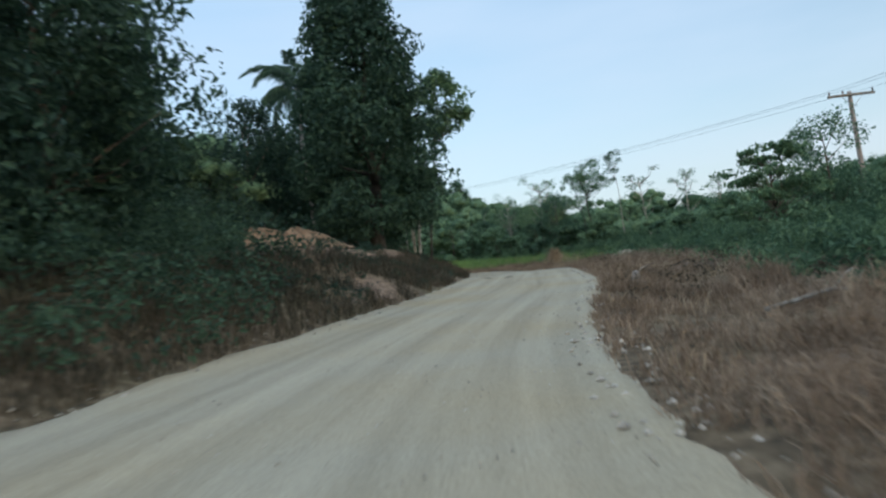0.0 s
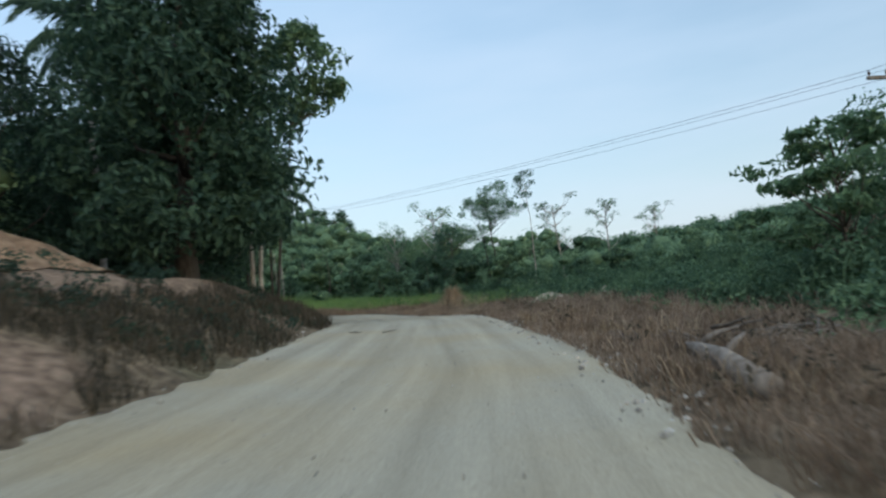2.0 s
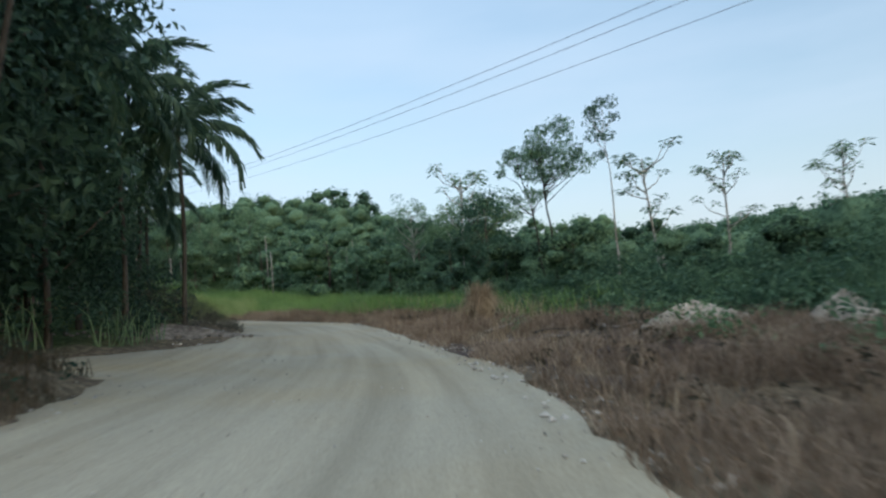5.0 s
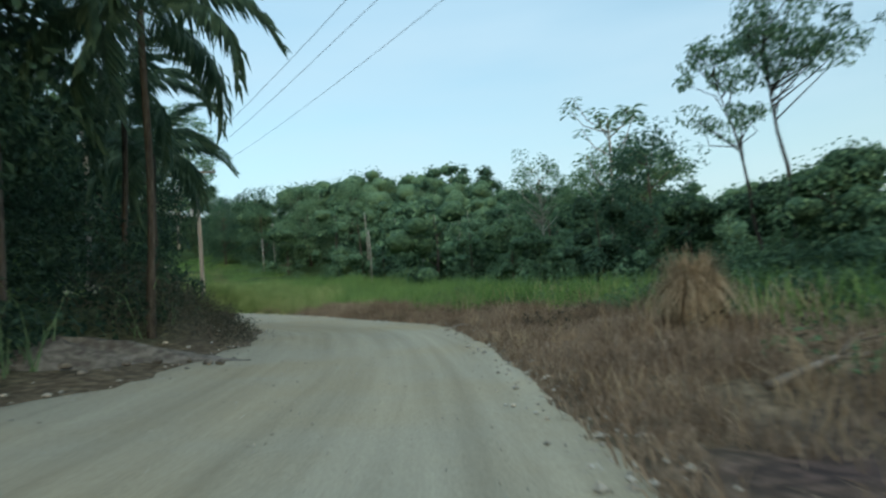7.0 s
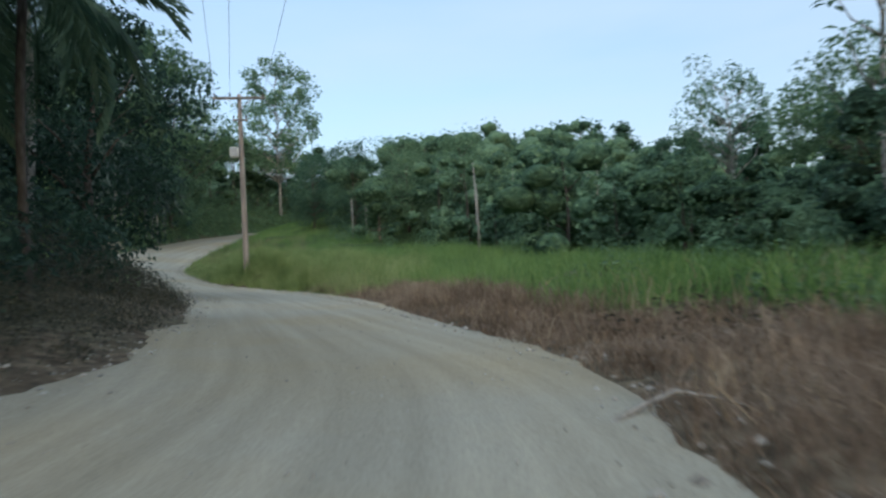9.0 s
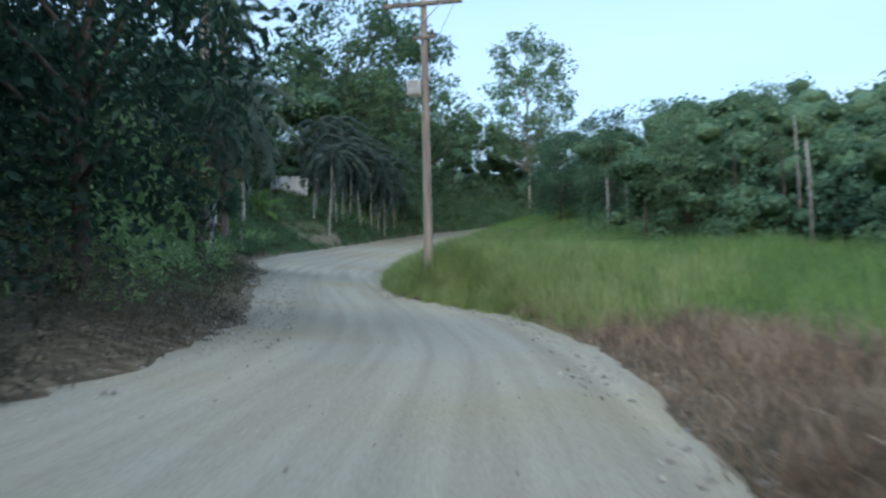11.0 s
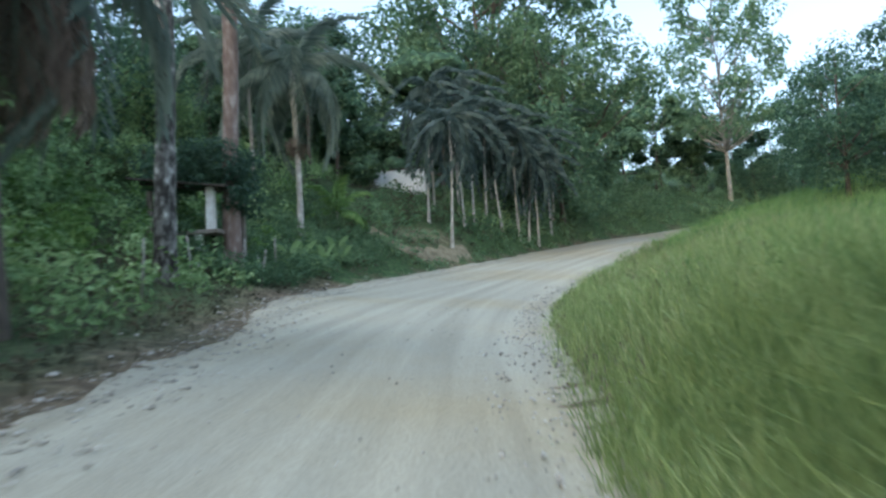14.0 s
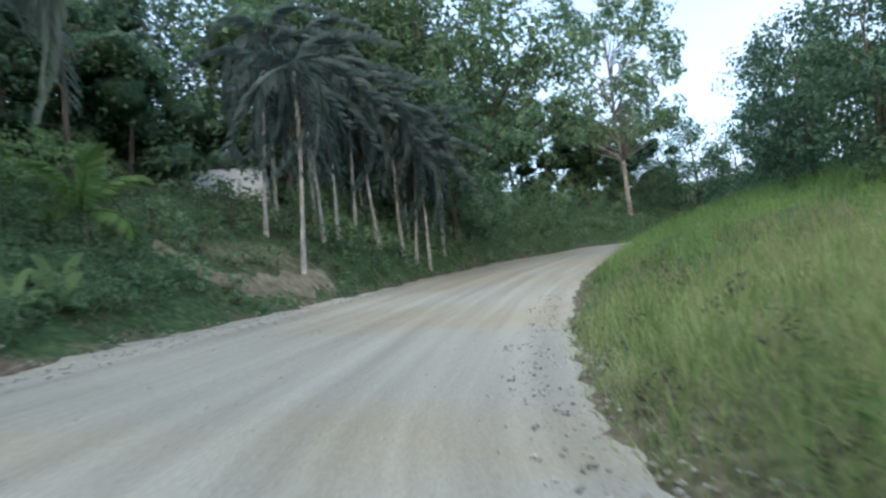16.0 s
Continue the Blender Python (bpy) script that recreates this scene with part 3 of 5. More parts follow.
def build_road():
    a, b = int(np.argmin(abs(LINE[:, 1] + 20))), len(LINE) - 8
    v, f, across = [], [], []
    cols = 29
    rng = np.random.RandomState(3)
    for k in range(a, b):
        st = LINE[k, 1]
        le, re, cf = (np.interp(st, ST_Y, q) for q in (ST_L, ST_R, ST_C))
        s = k * 0.5
        wl_, wr_ = (float(np.ravel(soft_noise(np.array([s]), np.array([0.0]), 4.3, q))[0]) for q in (101, 102))
        le += 0.22 * wl_ + rng.normal(0, 0.09)
        re += 0.10 * wr_ + rng.normal(0, 0.06)
        for j in range(cols):
            u = j / (cols - 1)
            d = le + 0.25 - u * (le + re + 0.5)
            x, y = LINE[k, 0] - TAN[k, 1] * d, LINE[k, 1] + TAN[k, 0] * d
            across.append((d, s))
            rut = sum(-0.025 * math.exp(-((d - c) / 0.32) ** 2) for c in (0.75, -0.65, 2.3, 3.7))
            edge = -0.085 if j in (0, cols - 1) else (0.02 if j in (1, cols - 2) else 0)
            v.append((x, y, LINE[k, 2] + cf * np.clip(d, -re, le) + rut + edge + 0.008 * math.sin(x * 5 + y * 3.3) + rng.normal(0, 0.004)))
    for k in range(b - a - 1):
        for j in range(cols - 1):
            o = k * cols + j
            f.append((o, o + cols, o + cols + 1, o + 1))
    me = mesh_of("road", v, f, M_ROAD)
    layer = me.uv_layers.new(name="along")
    which = np.empty(len(me.loops), np.int32)
    me.loops.foreach_get("vertex_index", which)
    layer.data.foreach_set("uv", np.array(across, np.float32)[which].ravel())
    tagged(new("road", me), "pale compacted gravel road with faint wheel ruts", "road", kind="structure")


build_ground()
build_road()

M_TANGLE = leafmat("tangled_brush", (0.046, 0.052, 0.040), (0.090, 0.094, 0.072), (0.165, 0.155, 0.122))
M_GARDEN = leafmat("garden_leaf", (0.160, 0.262, 0.115), (0.270, 0.392, 0.175), (0.400, 0.520, 0.250))
M_SLOPELEAF = leafmat("slope_leaf", (0.050, 0.098, 0.062), (0.086, 0.152, 0.090), (0.138, 0.215, 0.122))
# Dark frond green; the lightest tone paints grey highlights on the fronds.
M_ROWPALM = leafmat("row_palm_leaf", (0.040, 0.064, 0.056), (0.078, 0.112, 0.098), (0.160, 0.200, 0.180))
M_WHITEBARK = mat("whitish_bark", [(0.200, 0.185, 0.165), (0.360, 0.345, 0.320), (0.560, 0.550, 0.525)], 9, 0.85, 0.4, stretch=(1, 1, 0.5))
M_REDBARK = mat("reddish_bark", [(0.120, 0.082, 0.066), (0.205, 0.150, 0.128), (0.400, 0.365, 0.335)], 6, 0.88, 0.6, stretch=(1, 1, 0.4))
M_DARKBARK = mat("dark_bark", [(0.026, 0.023, 0.020), (0.054, 0.048, 0.042), (0.100, 0.092, 0.084)], 14, 0.9, 0.8, stretch=(1, 1, 0.25))

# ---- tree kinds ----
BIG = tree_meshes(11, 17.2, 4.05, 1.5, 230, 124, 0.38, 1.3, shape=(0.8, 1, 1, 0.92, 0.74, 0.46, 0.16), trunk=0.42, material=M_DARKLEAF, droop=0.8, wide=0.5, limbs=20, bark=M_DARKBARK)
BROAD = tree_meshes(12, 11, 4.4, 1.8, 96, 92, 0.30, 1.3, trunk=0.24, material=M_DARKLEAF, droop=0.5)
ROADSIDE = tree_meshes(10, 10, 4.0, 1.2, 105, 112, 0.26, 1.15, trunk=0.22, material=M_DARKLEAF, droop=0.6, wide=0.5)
SPREAD = tree_meshes(17, 11, 6.0, 4.5, 110, 110, 0.31, 1.0, shape=(0.35, 0.8, 1, 0.95, 0.6), trunk=0.28, material=M_LEAF, limbs=45, droop=0.4)
LEAFY = tree_meshes(9, 9, 4.0, 0.8, 88, 88, 0.29, 1.25, shape=(0.9, 1, 1, 0.85, 0.5), trunk=0.2, material=M_GARDEN, droop=0.4)
LOOSE = tree_meshes(18, 13.2, 2.3, 9.3, 30, 60, 0.40, 0.7, trunk=0.09, material=M_LEAF, droop=0.9, wide=0.5, limbs=30, bark=M_DARKBARK, lean=(0.18, 0.0))
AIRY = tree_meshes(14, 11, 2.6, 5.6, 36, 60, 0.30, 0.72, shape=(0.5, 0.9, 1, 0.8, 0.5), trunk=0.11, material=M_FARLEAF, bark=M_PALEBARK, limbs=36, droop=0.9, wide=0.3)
LAYERED = tree_meshes(19, 5.6, 3.2, 1.6, 46, 60, 0.38, 0.85, shape=(1, 1, 0.85, 0.5), trunk=0.12, material=M_LEAF, limbs=46, droop=0.2, wide=0.45, flat=0.25)
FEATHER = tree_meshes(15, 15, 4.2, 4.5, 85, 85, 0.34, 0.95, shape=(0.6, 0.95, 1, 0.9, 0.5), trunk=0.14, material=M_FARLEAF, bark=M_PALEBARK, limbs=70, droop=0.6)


def whorl_tree(seed, height, reach, stems, leaf, material):
    """An open tree with bare forking stems that end in whorls of large drooping leaves."""
    rng = np.random.RandomState(seed)
    zs = np.linspace(-0.3, height * 0.9, 7)
    wob = rng.normal(0, 0.012 * height, (7, 2)).cumsum(0)
    wob[:2] = 0
    tp = np.stack([wob[:, 0], wob[:, 1], zs], 1)
    pieces, tips = [tube_data(tp, [0.10 * (1.1 - 0.11 * k) for k in range(7)], 7)], [(tp[-1], 1.0)]
    for k in range(stems):
        at = height * rng.uniform(0.36, 0.82)
        o = np.array([np.interp(at, zs, tp[:, i]) for i in range(3)])
        a, q = k * 2.4 + rng.uniform(-0.4, 0.4), reach * rng.uniform(0.5, 1.0)
        e = o + np.array([q * math.cos(a), q * math.sin(a), rng.uniform(0.9, 2.0)])
        m = o + (e - o) * np.array([0.62, 0.62, 0.38])
        pieces.append(tube_data([o, m, e], [0.045, 0.03, 0.016], 5))
        tips.append((e, rng.uniform(0.75, 1.1)))
        if rng.uniform() < 0.6:
            e2 = m + np.array([rng.normal(0, 0.45), rng.normal(0, 0.45), rng.uniform(0.5, 1.0)])
            pieces.append(tube_data([m, e2], [0.022, 0.012], 5))
            tips.append((e2, rng.uniform(0.6, 0.9)))
    v, f = [], []
    for tip, size in tips:
        for k in range(13):
            a, up = k * 2.39996, rng.uniform(-0.2, 0.25)
            d = np.array([math.cos(a), math.sin(a), up])
            d /= np.linalg.norm(d)
            s = np.cross(d, (0, 0, 1.0))
            s /= np.linalg.norm(s)
            ln = leaf * size * rng.uniform(0.75, 1.2)
            base = tip + d * 0.12 * ln + np.array([0, 0, -0.05 * k * leaf])
            o = len(v)
            v += [tuple(base), tuple(base + d * ln * 0.55 + s * ln * 0.17), tuple(base + d * ln * 0.95 - np.array([0, 0, ln * 0.16])), tuple(base + d * ln * 0.55 - s * ln * 0.17), tuple(base + d * ln * 0.55 + np.array([0, 0, 0.05 * ln]))]
            f += [(o, o + 1, o + 4), (o + 1, o + 2, o + 4), (o + 2, o + 3, o + 4), (o + 3, o, o + 4)]
    tv, tf = join(pieces)
    return mesh_of("trunk", tv, tf, M_PALEBARK), mesh_of("crown", v, f, material, smooth=False)


TUFTED = whorl_tree(16, 9.5, 2.3, 13, 0.72, M_LEAF)
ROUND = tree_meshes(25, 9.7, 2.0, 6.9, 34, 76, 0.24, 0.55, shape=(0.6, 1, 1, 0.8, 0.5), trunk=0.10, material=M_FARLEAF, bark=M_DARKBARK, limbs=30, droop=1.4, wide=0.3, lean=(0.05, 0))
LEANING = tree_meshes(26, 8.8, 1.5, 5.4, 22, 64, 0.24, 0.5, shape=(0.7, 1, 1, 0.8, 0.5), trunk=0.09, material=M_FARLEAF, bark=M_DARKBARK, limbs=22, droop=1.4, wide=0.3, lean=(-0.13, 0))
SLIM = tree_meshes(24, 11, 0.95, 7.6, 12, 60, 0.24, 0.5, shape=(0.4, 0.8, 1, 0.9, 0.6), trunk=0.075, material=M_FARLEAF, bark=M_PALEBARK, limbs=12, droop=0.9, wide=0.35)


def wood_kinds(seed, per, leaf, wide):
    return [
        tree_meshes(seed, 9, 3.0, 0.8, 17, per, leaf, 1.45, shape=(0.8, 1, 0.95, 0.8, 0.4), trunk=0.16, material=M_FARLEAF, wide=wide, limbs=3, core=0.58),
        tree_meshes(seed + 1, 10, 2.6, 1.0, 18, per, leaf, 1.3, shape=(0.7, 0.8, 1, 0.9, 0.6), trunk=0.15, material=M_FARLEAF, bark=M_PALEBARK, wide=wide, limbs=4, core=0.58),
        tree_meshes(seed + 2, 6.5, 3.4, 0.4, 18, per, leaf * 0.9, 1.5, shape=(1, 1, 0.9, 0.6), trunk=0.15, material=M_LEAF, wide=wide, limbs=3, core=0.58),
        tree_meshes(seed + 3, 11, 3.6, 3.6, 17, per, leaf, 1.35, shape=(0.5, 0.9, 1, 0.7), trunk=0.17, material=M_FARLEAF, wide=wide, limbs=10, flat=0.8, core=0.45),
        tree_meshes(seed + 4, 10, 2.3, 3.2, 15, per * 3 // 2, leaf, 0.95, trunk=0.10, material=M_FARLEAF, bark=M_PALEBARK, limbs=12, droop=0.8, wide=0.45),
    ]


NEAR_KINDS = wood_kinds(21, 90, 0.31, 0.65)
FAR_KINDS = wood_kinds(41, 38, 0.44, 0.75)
MID = tree_meshes(31, 9.2, 3.4, 0.8, 62, 96, 0.29, 1.15, shape=(0.8, 1, 0.95, 0.8, 0.45), trunk=0.17, material=M_FARLEAF, droop=0.4, wide=0.5, limbs=20)
FRONDS = [frond_mesh(s, 3.4, 0.50, 0.95, 0.62, material=M_PALM, hang=0.8) for s in (1, 2, 3)]
DROOP_FRONDS = [frond_mesh(s, 3.6, 0.38, 1.2, 0.72, 34, material=M_GREYPALM, hang=1.2) for s in (6, 7, 8)]
ROW_FRONDS = [frond_mesh(s, 2.3, 0.42, 1.75, 0.52, 17, material=M_ROWPALM, hang=1.2, broad=1.9) for s in (13, 14, 15)]
GREY_FRONDS = [frond_mesh(s, 3.9, 0.45, 1.1, 0.80, 38, material=M_GREYPALM, hang=1.1) for s in (16, 17)]
LONG_FRONDS = [frond_mesh(s, 4.2, 0.60, 0.95, 0.80, 40, material=M_PALM, hang=0.9) for s in (4, 5)]
DEAD_FROND = frond_mesh(9, 3.4, 0.2, 0.5, 0.7, 34, material=M_DEADLEAF, hang=0.9)

# ---- trees by the left bank ----
for x, y, sc, tu in [(-10.6, 19.2, 1.15, 300), (-9.5, 12.5, 0.95, 20), (-9.0, 17.3, 0.88, 140), (-13.0, 25.0, 0.8, 250), (-15.0, 17.0, 1.1, 80), (-12.5, 5.0, 1.0, 190), (-19, 27, 0.9, 30)]:
    plant_tree("roadside_tree", ROADSIDE, x, y, "dark dense broadleaf tree above the overgrown bank", group="bank trees", turn=tu, scale=sc)
plant_tree("large_tree", BIG, -3.8, 44.0, "tall dense dark-green tree with a conical crown", turn=30)
plant_tree("tree", LOOSE, -1.0, 49.0, "slim leaning tree with loose big-leaved outer branches", turn=0, scale=1.0)
for x, y, sc, tu in [(-12, 47, 0.98, 0), (-17, 42, 0.9, 100), (-11, 55, 1.0, 200), (-19, 52, 1.0, 310), (-8, 60, 1.5, 45), (-6.5, 56.5, 1.4, 85), (-9.5, 67.5, 1.4, 15), (-6.8, 64.5, 0.9, 295), (-25, 38, 0.9, 10), (-13, 65, 1.1, 160), (-19, 72, 1.2, 220), (-10.5, 72, 0.95, 33), (-15, 79, 1.0, 120), (-18, 84, 1.1, 280), (-13, 88.5, 0.85, 75), (-24, 91, 1.0, 60), (-27, 86, 1.1, 20)]:
    plant_tree("wood_tree", BROAD, x, y, "dark broadleaf tree of the roadside wood", group="roadside wood", turn=tu, scale=sc)
for x, y, lx, h in [(-1.83, 48.6, 0.05, 5.2), (-1.55, 48.4, 0.5, 5.6)]:
    v_, f_ = tube_data([(0, 0, -0.3), (lx * 0.15, 0.02, 1.6), (lx * 0.5, 0.03, 3.4), (lx, 0.0, h)], [0.12, 0.10, 0.09, 0.07], 9)
    tagged(new("bare_trunk", mesh_of("bare_trunk", v_, f_, M_WHITEBARK)), "pale bare tree trunk at the wood's edge", "tree trunk", "bare trunks").matrix_world = pose(x, y, gz(x, y))
for x, y, sc, tu in [(-25.5, 98.0, 0.6, 300), (-35.5, 100.5, 0.8, 20), (-40.5, 104, 0.7, 200), (-22.5, 94.5, 0.5, 90), (-29, 95, 0.9, 33), (-46, 111, 0.6, 70), (-53, 117, 0.6, 10), (-58, 124, 1.1, 150)]:
    plant_tree("garden_tree", LEAFY, x, y, "fresh green leafy tree above the garden", group="garden trees", turn=tu, scale=sc)
palm("coconut_palm", -8.6, 50.4, 13.3, LONG_FRONDS, 18, "tall coconut palm with arching fronds behind the trees", 5, trunk=0.16)
for k, (x, y, h) in enumerate([(-2.7, 70.0, 8.6), (-4.0, 66.0, 9.8), (-5.0, 61.5, 9.6), (-6.8, 79.0, 6.2), (-7.0, 69.5, 11.0), (-6.2, 75.5, 7.6), (-6.6, 64.0, 9.6)]):
    palm("feather_palm", x, y, h, LONG_FRONDS if k in (0, 1, 2, 4) else FRONDS, 18, "slender feather palm at the wood's edge", 30 + k, trunk=0.11, group="palms by the wood", lean=(0.03, -0.01), bark=M_DARKBARK)
palm("palm", -13.9, 86.8, 9.0, LONG_FRONDS, 15, "palm with a pale straight trunk", 41, trunk=0.17, bark=M_WHITEBARK)

# ---- trees on the other side ----
plant_tree("umbrella_tree", LAYERED, 14.6, 32.3, "tree with flat spreading sprays of leaves", turn=10, scale=0.77)
plant_tree("bushy_tree", MID, 18.5, 34.5, "bushy green tree before the utility pole", turn=50, scale=0.62)
plant_tree("slender_tree", ROUND, 15.4, 74.5, "slender tree with a loose round head of hanging leaves", group="slender trees")
plant_tree("slender_tree", LEANING, 15.8, 78.5, "slender leaning tree with thin hanging foliage", group="slender trees")
plant_tree("rounded_tree", MID, 14.0, 88.0, "dark rounded tree rising from the thicket", turn=35, scale=0.8)
plant_tree("slim_tree", SLIM, 17.7, 71.8, "very thin tall tree with a small feathery top", turn=0, scale=0.88)
for x, y, sc, tu in [(21.3, 75.5, 0.86, 15), (25.5, 76.0, 0.8, 100), (12.6, 92.0, 1.1, 200), (24.5, 64.0, 0.62, 70)]:
    plant_tree("tufted_tree", TUFTED, x, y, "open-branched tree with tufts of large leaves", group="tufted trees", turn=tu, scale=sc)
plant_tree("spreading_tree", SPREAD, 14.2, 97.5, "spreading tree at the edge of the wood", turn=100, scale=0.68)
plant_tree("slender_tree", AIRY, 9.5, 101.5, "tall slender tree before the wood", turn=20, scale=0.85)
plant_tree("feathery_tree", FEATHER, -46.5, 171, "tall feathery tree on the hill", turn=0, scale=1.6)
plant_tree("spreading_tree", SPREAD, -54.5, 143.0, "big spreading tree behind the palm row", turn=150, scale=1.8)
for x, y, sc, tu in [(-50.0, 137.5, 1.35, 20), (-44.5, 139.5, 1.2, 140), (-55.5, 136.5, 1.3, 260), (-58.0, 129.0, 1.2, 80), (-61.5, 133.5, 1.3, 190), (-57.0, 124.5, 1.2, 310)]:
    plant_tree("shade_tree", MID, x, y, "tall dense tree rising behind the palm row", group="trees behind the palm row", turn=tu, scale=sc)
for x, y, sc, tu in [(-47.0, 109.0, 1.15, 40), (-50.5, 113.0, 1.2, 170), (-44.0, 105.0, 1.1, 300), (-41.0, 101.0, 1.05, 90), (-53.0, 118.5, 1.1, 220)]:
    plant_tree("slope_tree", MID, x, y, "dense tree on the slope above the garden", group="trees above the garden", turn=tu, scale=sc)
plant_tree("spreading_tree", SPREAD, -46.5, 143.0, "big spreading tree behind the palm row", turn=250, scale=1.3)
for k, (x, y, sc, tu) in enumerate([(-24.5, 133.5, 0.72, 50), (-19, 130, 0.72, 10), (-27.5, 141, 0.78, 70), (-13, 127, 0.75, 200), (-22, 138, 0.85, 120), (-16, 134.5, 0.85, 290), (-30, 150, 0.8, 330), (-9, 131, 0.85, 160), (-43, 181, 1.05, 20), (-38, 176, 0.9, 80), (-33, 168, 0.6, 140), (-46, 176, 0.6, 210), (-31, 158, 0.6, 260)]):
    plant_tree("tree", MID, x, y, "rounded broadleaf tree above the grassy bank", group="trees above the grassy bank", turn=tu, scale=sc)
for x, y, h in [(-5.7, 119.7, 6.5), (-4.5, 114, 4.5), (-16.7, 126.6, 5.0), (-17.6, 125.6, 3.4)] :
    v_, f_ = tube_data([(0, 0, -0.3), (0.05, 0.02, h * 0.5), (0.0, 0.1, h)], [0.085, 0.075, 0.05], 7)
    tagged(new("bare_trunk", mesh_of("bare_trunk", v_, f_, M_PALEBARK)), "thin pale trunk before the dark wood", "tree trunk", "pale trunks").matrix_world = pose(x, y, gz(x, y))

# ---- palms and garden at the end ----
ROW = [(-41.5, 123.9, 6.7), (-39.2, 123.2, 6.4), (-41.6, 126.6, 6.7), (-41.9, 127.6, 6.4), (-42.6, 129.4, 6.7), (-42.1, 130.2, 7.0), (-42.0, 131.7, 6.4), (-42.1, 132.7, 6.8), (-42.1, 133.6, 6.5), (-43.4, 136.6, 6.7), (-43.6, 128.2, 7.2), (-44.3, 132.0, 7.0), (-44.0, 134.8, 7.2), (-43.2, 126.0, 7.0), (-45.2, 130.0, 7.4), (-44.6, 138.5, 7.0)]
for k, (x, y, h) in enumerate(ROW):
    palm("row_palm", x, y, h * (0.87 if k == 0 else (0.72, 0.98, 0.82, 1.06, 0.90, 0.76, 1.0)[k % 7]), ROW_FRONDS, 12, "pale thin-trunked palm of the row beside the road", 60 + k, trunk=0.075, group="palm row", bark=M_WHITEBARK, lean=(0.05 * math.sin(k * 2.1), 0.05 * math.cos(k * 1.7)))
seeded = palm("palm", -38.2, 113.8, 7.1, DROOP_FRONDS, 14, "palm with a ringed pale trunk and brown seed cluster", 81, trunk=0.13, bark=M_WHITEBARK)
rng = np.random.RandomState(17)
v_, f_ = clump_leaves(rng, [(0.05 * math.sin(k), 0.05 * math.cos(k), 3.7 + 0.1 * k, 0.42) for k in range(5)], 130, 0.14, 1.0, 0.3)
part("seed_cluster", mesh_of("seed_cluster", v_, f_, M_DEADLEAF, False), seeded, "brown hanging seed cluster")
palm("palm", -40.2, 113.0, 7.4, DROOP_FRONDS, 14, "thin palm in the garden", 82, trunk=0.09, bark=M_WHITEBARK)
palm("mottled_palm", -30.6, 105.2, 13.0, FRONDS, 15, "tall palm with a black and white lichen-mottled trunk", 85, trunk=0.27, swell=1.1, bark=M_MOTTLED, lean=(-0.06, 0.02))
palm("dead_palm", -25.2, 100.4, 6.4, GREY_FRONDS, 26, "short palm hung with brown dry fronds", 83, trunk=0.2, bark=M_BARK, spread=(10, 70), dead=(DEAD_FROND, 40))
LIME_FRONDS = [frond_mesh(s_, 1.9, 0.9, 0.8, 0.45, 22, material=M_LIME, hang=0.4) for s_ in (11, 12)]
for x, y, h in [(-39.8, 116.8, 0.9)]:
    palm("young_palm", x, y, h, LIME_FRONDS, 9, "young palm with bright yellow-green fronds", 90, trunk=0.08)
palm("tall_palm", -33.6, 108.5, 13.0, FRONDS, 16, "tall palm with a reddish lichened trunk", 84, trunk=0.27, swell=1.1, bark=M_REDBARK)

def paddle_mesh(seed, length, width, droop):
    """One broad paddle leaf along +x: stalk, midrib fold and a blade that bends over."""
    rng = np.random.RandomState(seed)
    v, f = [], []
    for k in range(9):
        u = k / 8
        w = width * (0.06 if u < 0.2 else math.sin(math.pi * min(1, (u - 0.14) / 0.86)) ** 0.7 + 0.02) * rng.uniform(0.9, 1.1)
        x, z = length * (0.55 * u + 0.1 * u * u), length * (0.95 * u - droop * u ** 2.6)
        v += [(x, -w, z + w * 0.35), (x, 0, z), (x, w, z + w * 0.35)]
    for k in range(8):
        o = k * 3
        f += [(o, o + 1, o + 4, o + 3), (o + 1, o + 2, o + 5, o + 4)]
    return mesh_of("leaf", v, f, M_GARDEN)


PADDLES = [paddle_mesh(s_, ln_, 0.13, dr_) for s_, ln_, dr_ in ((1, 1.25, 0.35), (2, 1.05, 0.6), (3, 1.15, 0.85))]
rng = np.random.RandomState(66)
for x, y in [(-35.6, 111.6), (-36.3, 112.6), (-36.0, 113.4), (-37.0, 113.3), (-37.3, 114.8), (-36.6, 114.4)]:
    clump = thing("broad_leaf_plant", pose(x, y, gz(x, y)), "clump of broad green paddle leaves in the garden", "plant", "broad-leaved plants")
    for k in range(7):
        part("leaf", PADDLES[k % 3], clump).matrix_local = pose(0, 0, -0.05, rng.uniform(-10, 10), rng.uniform(-14, 8), k * 51 + rng.uniform(-15, 15))

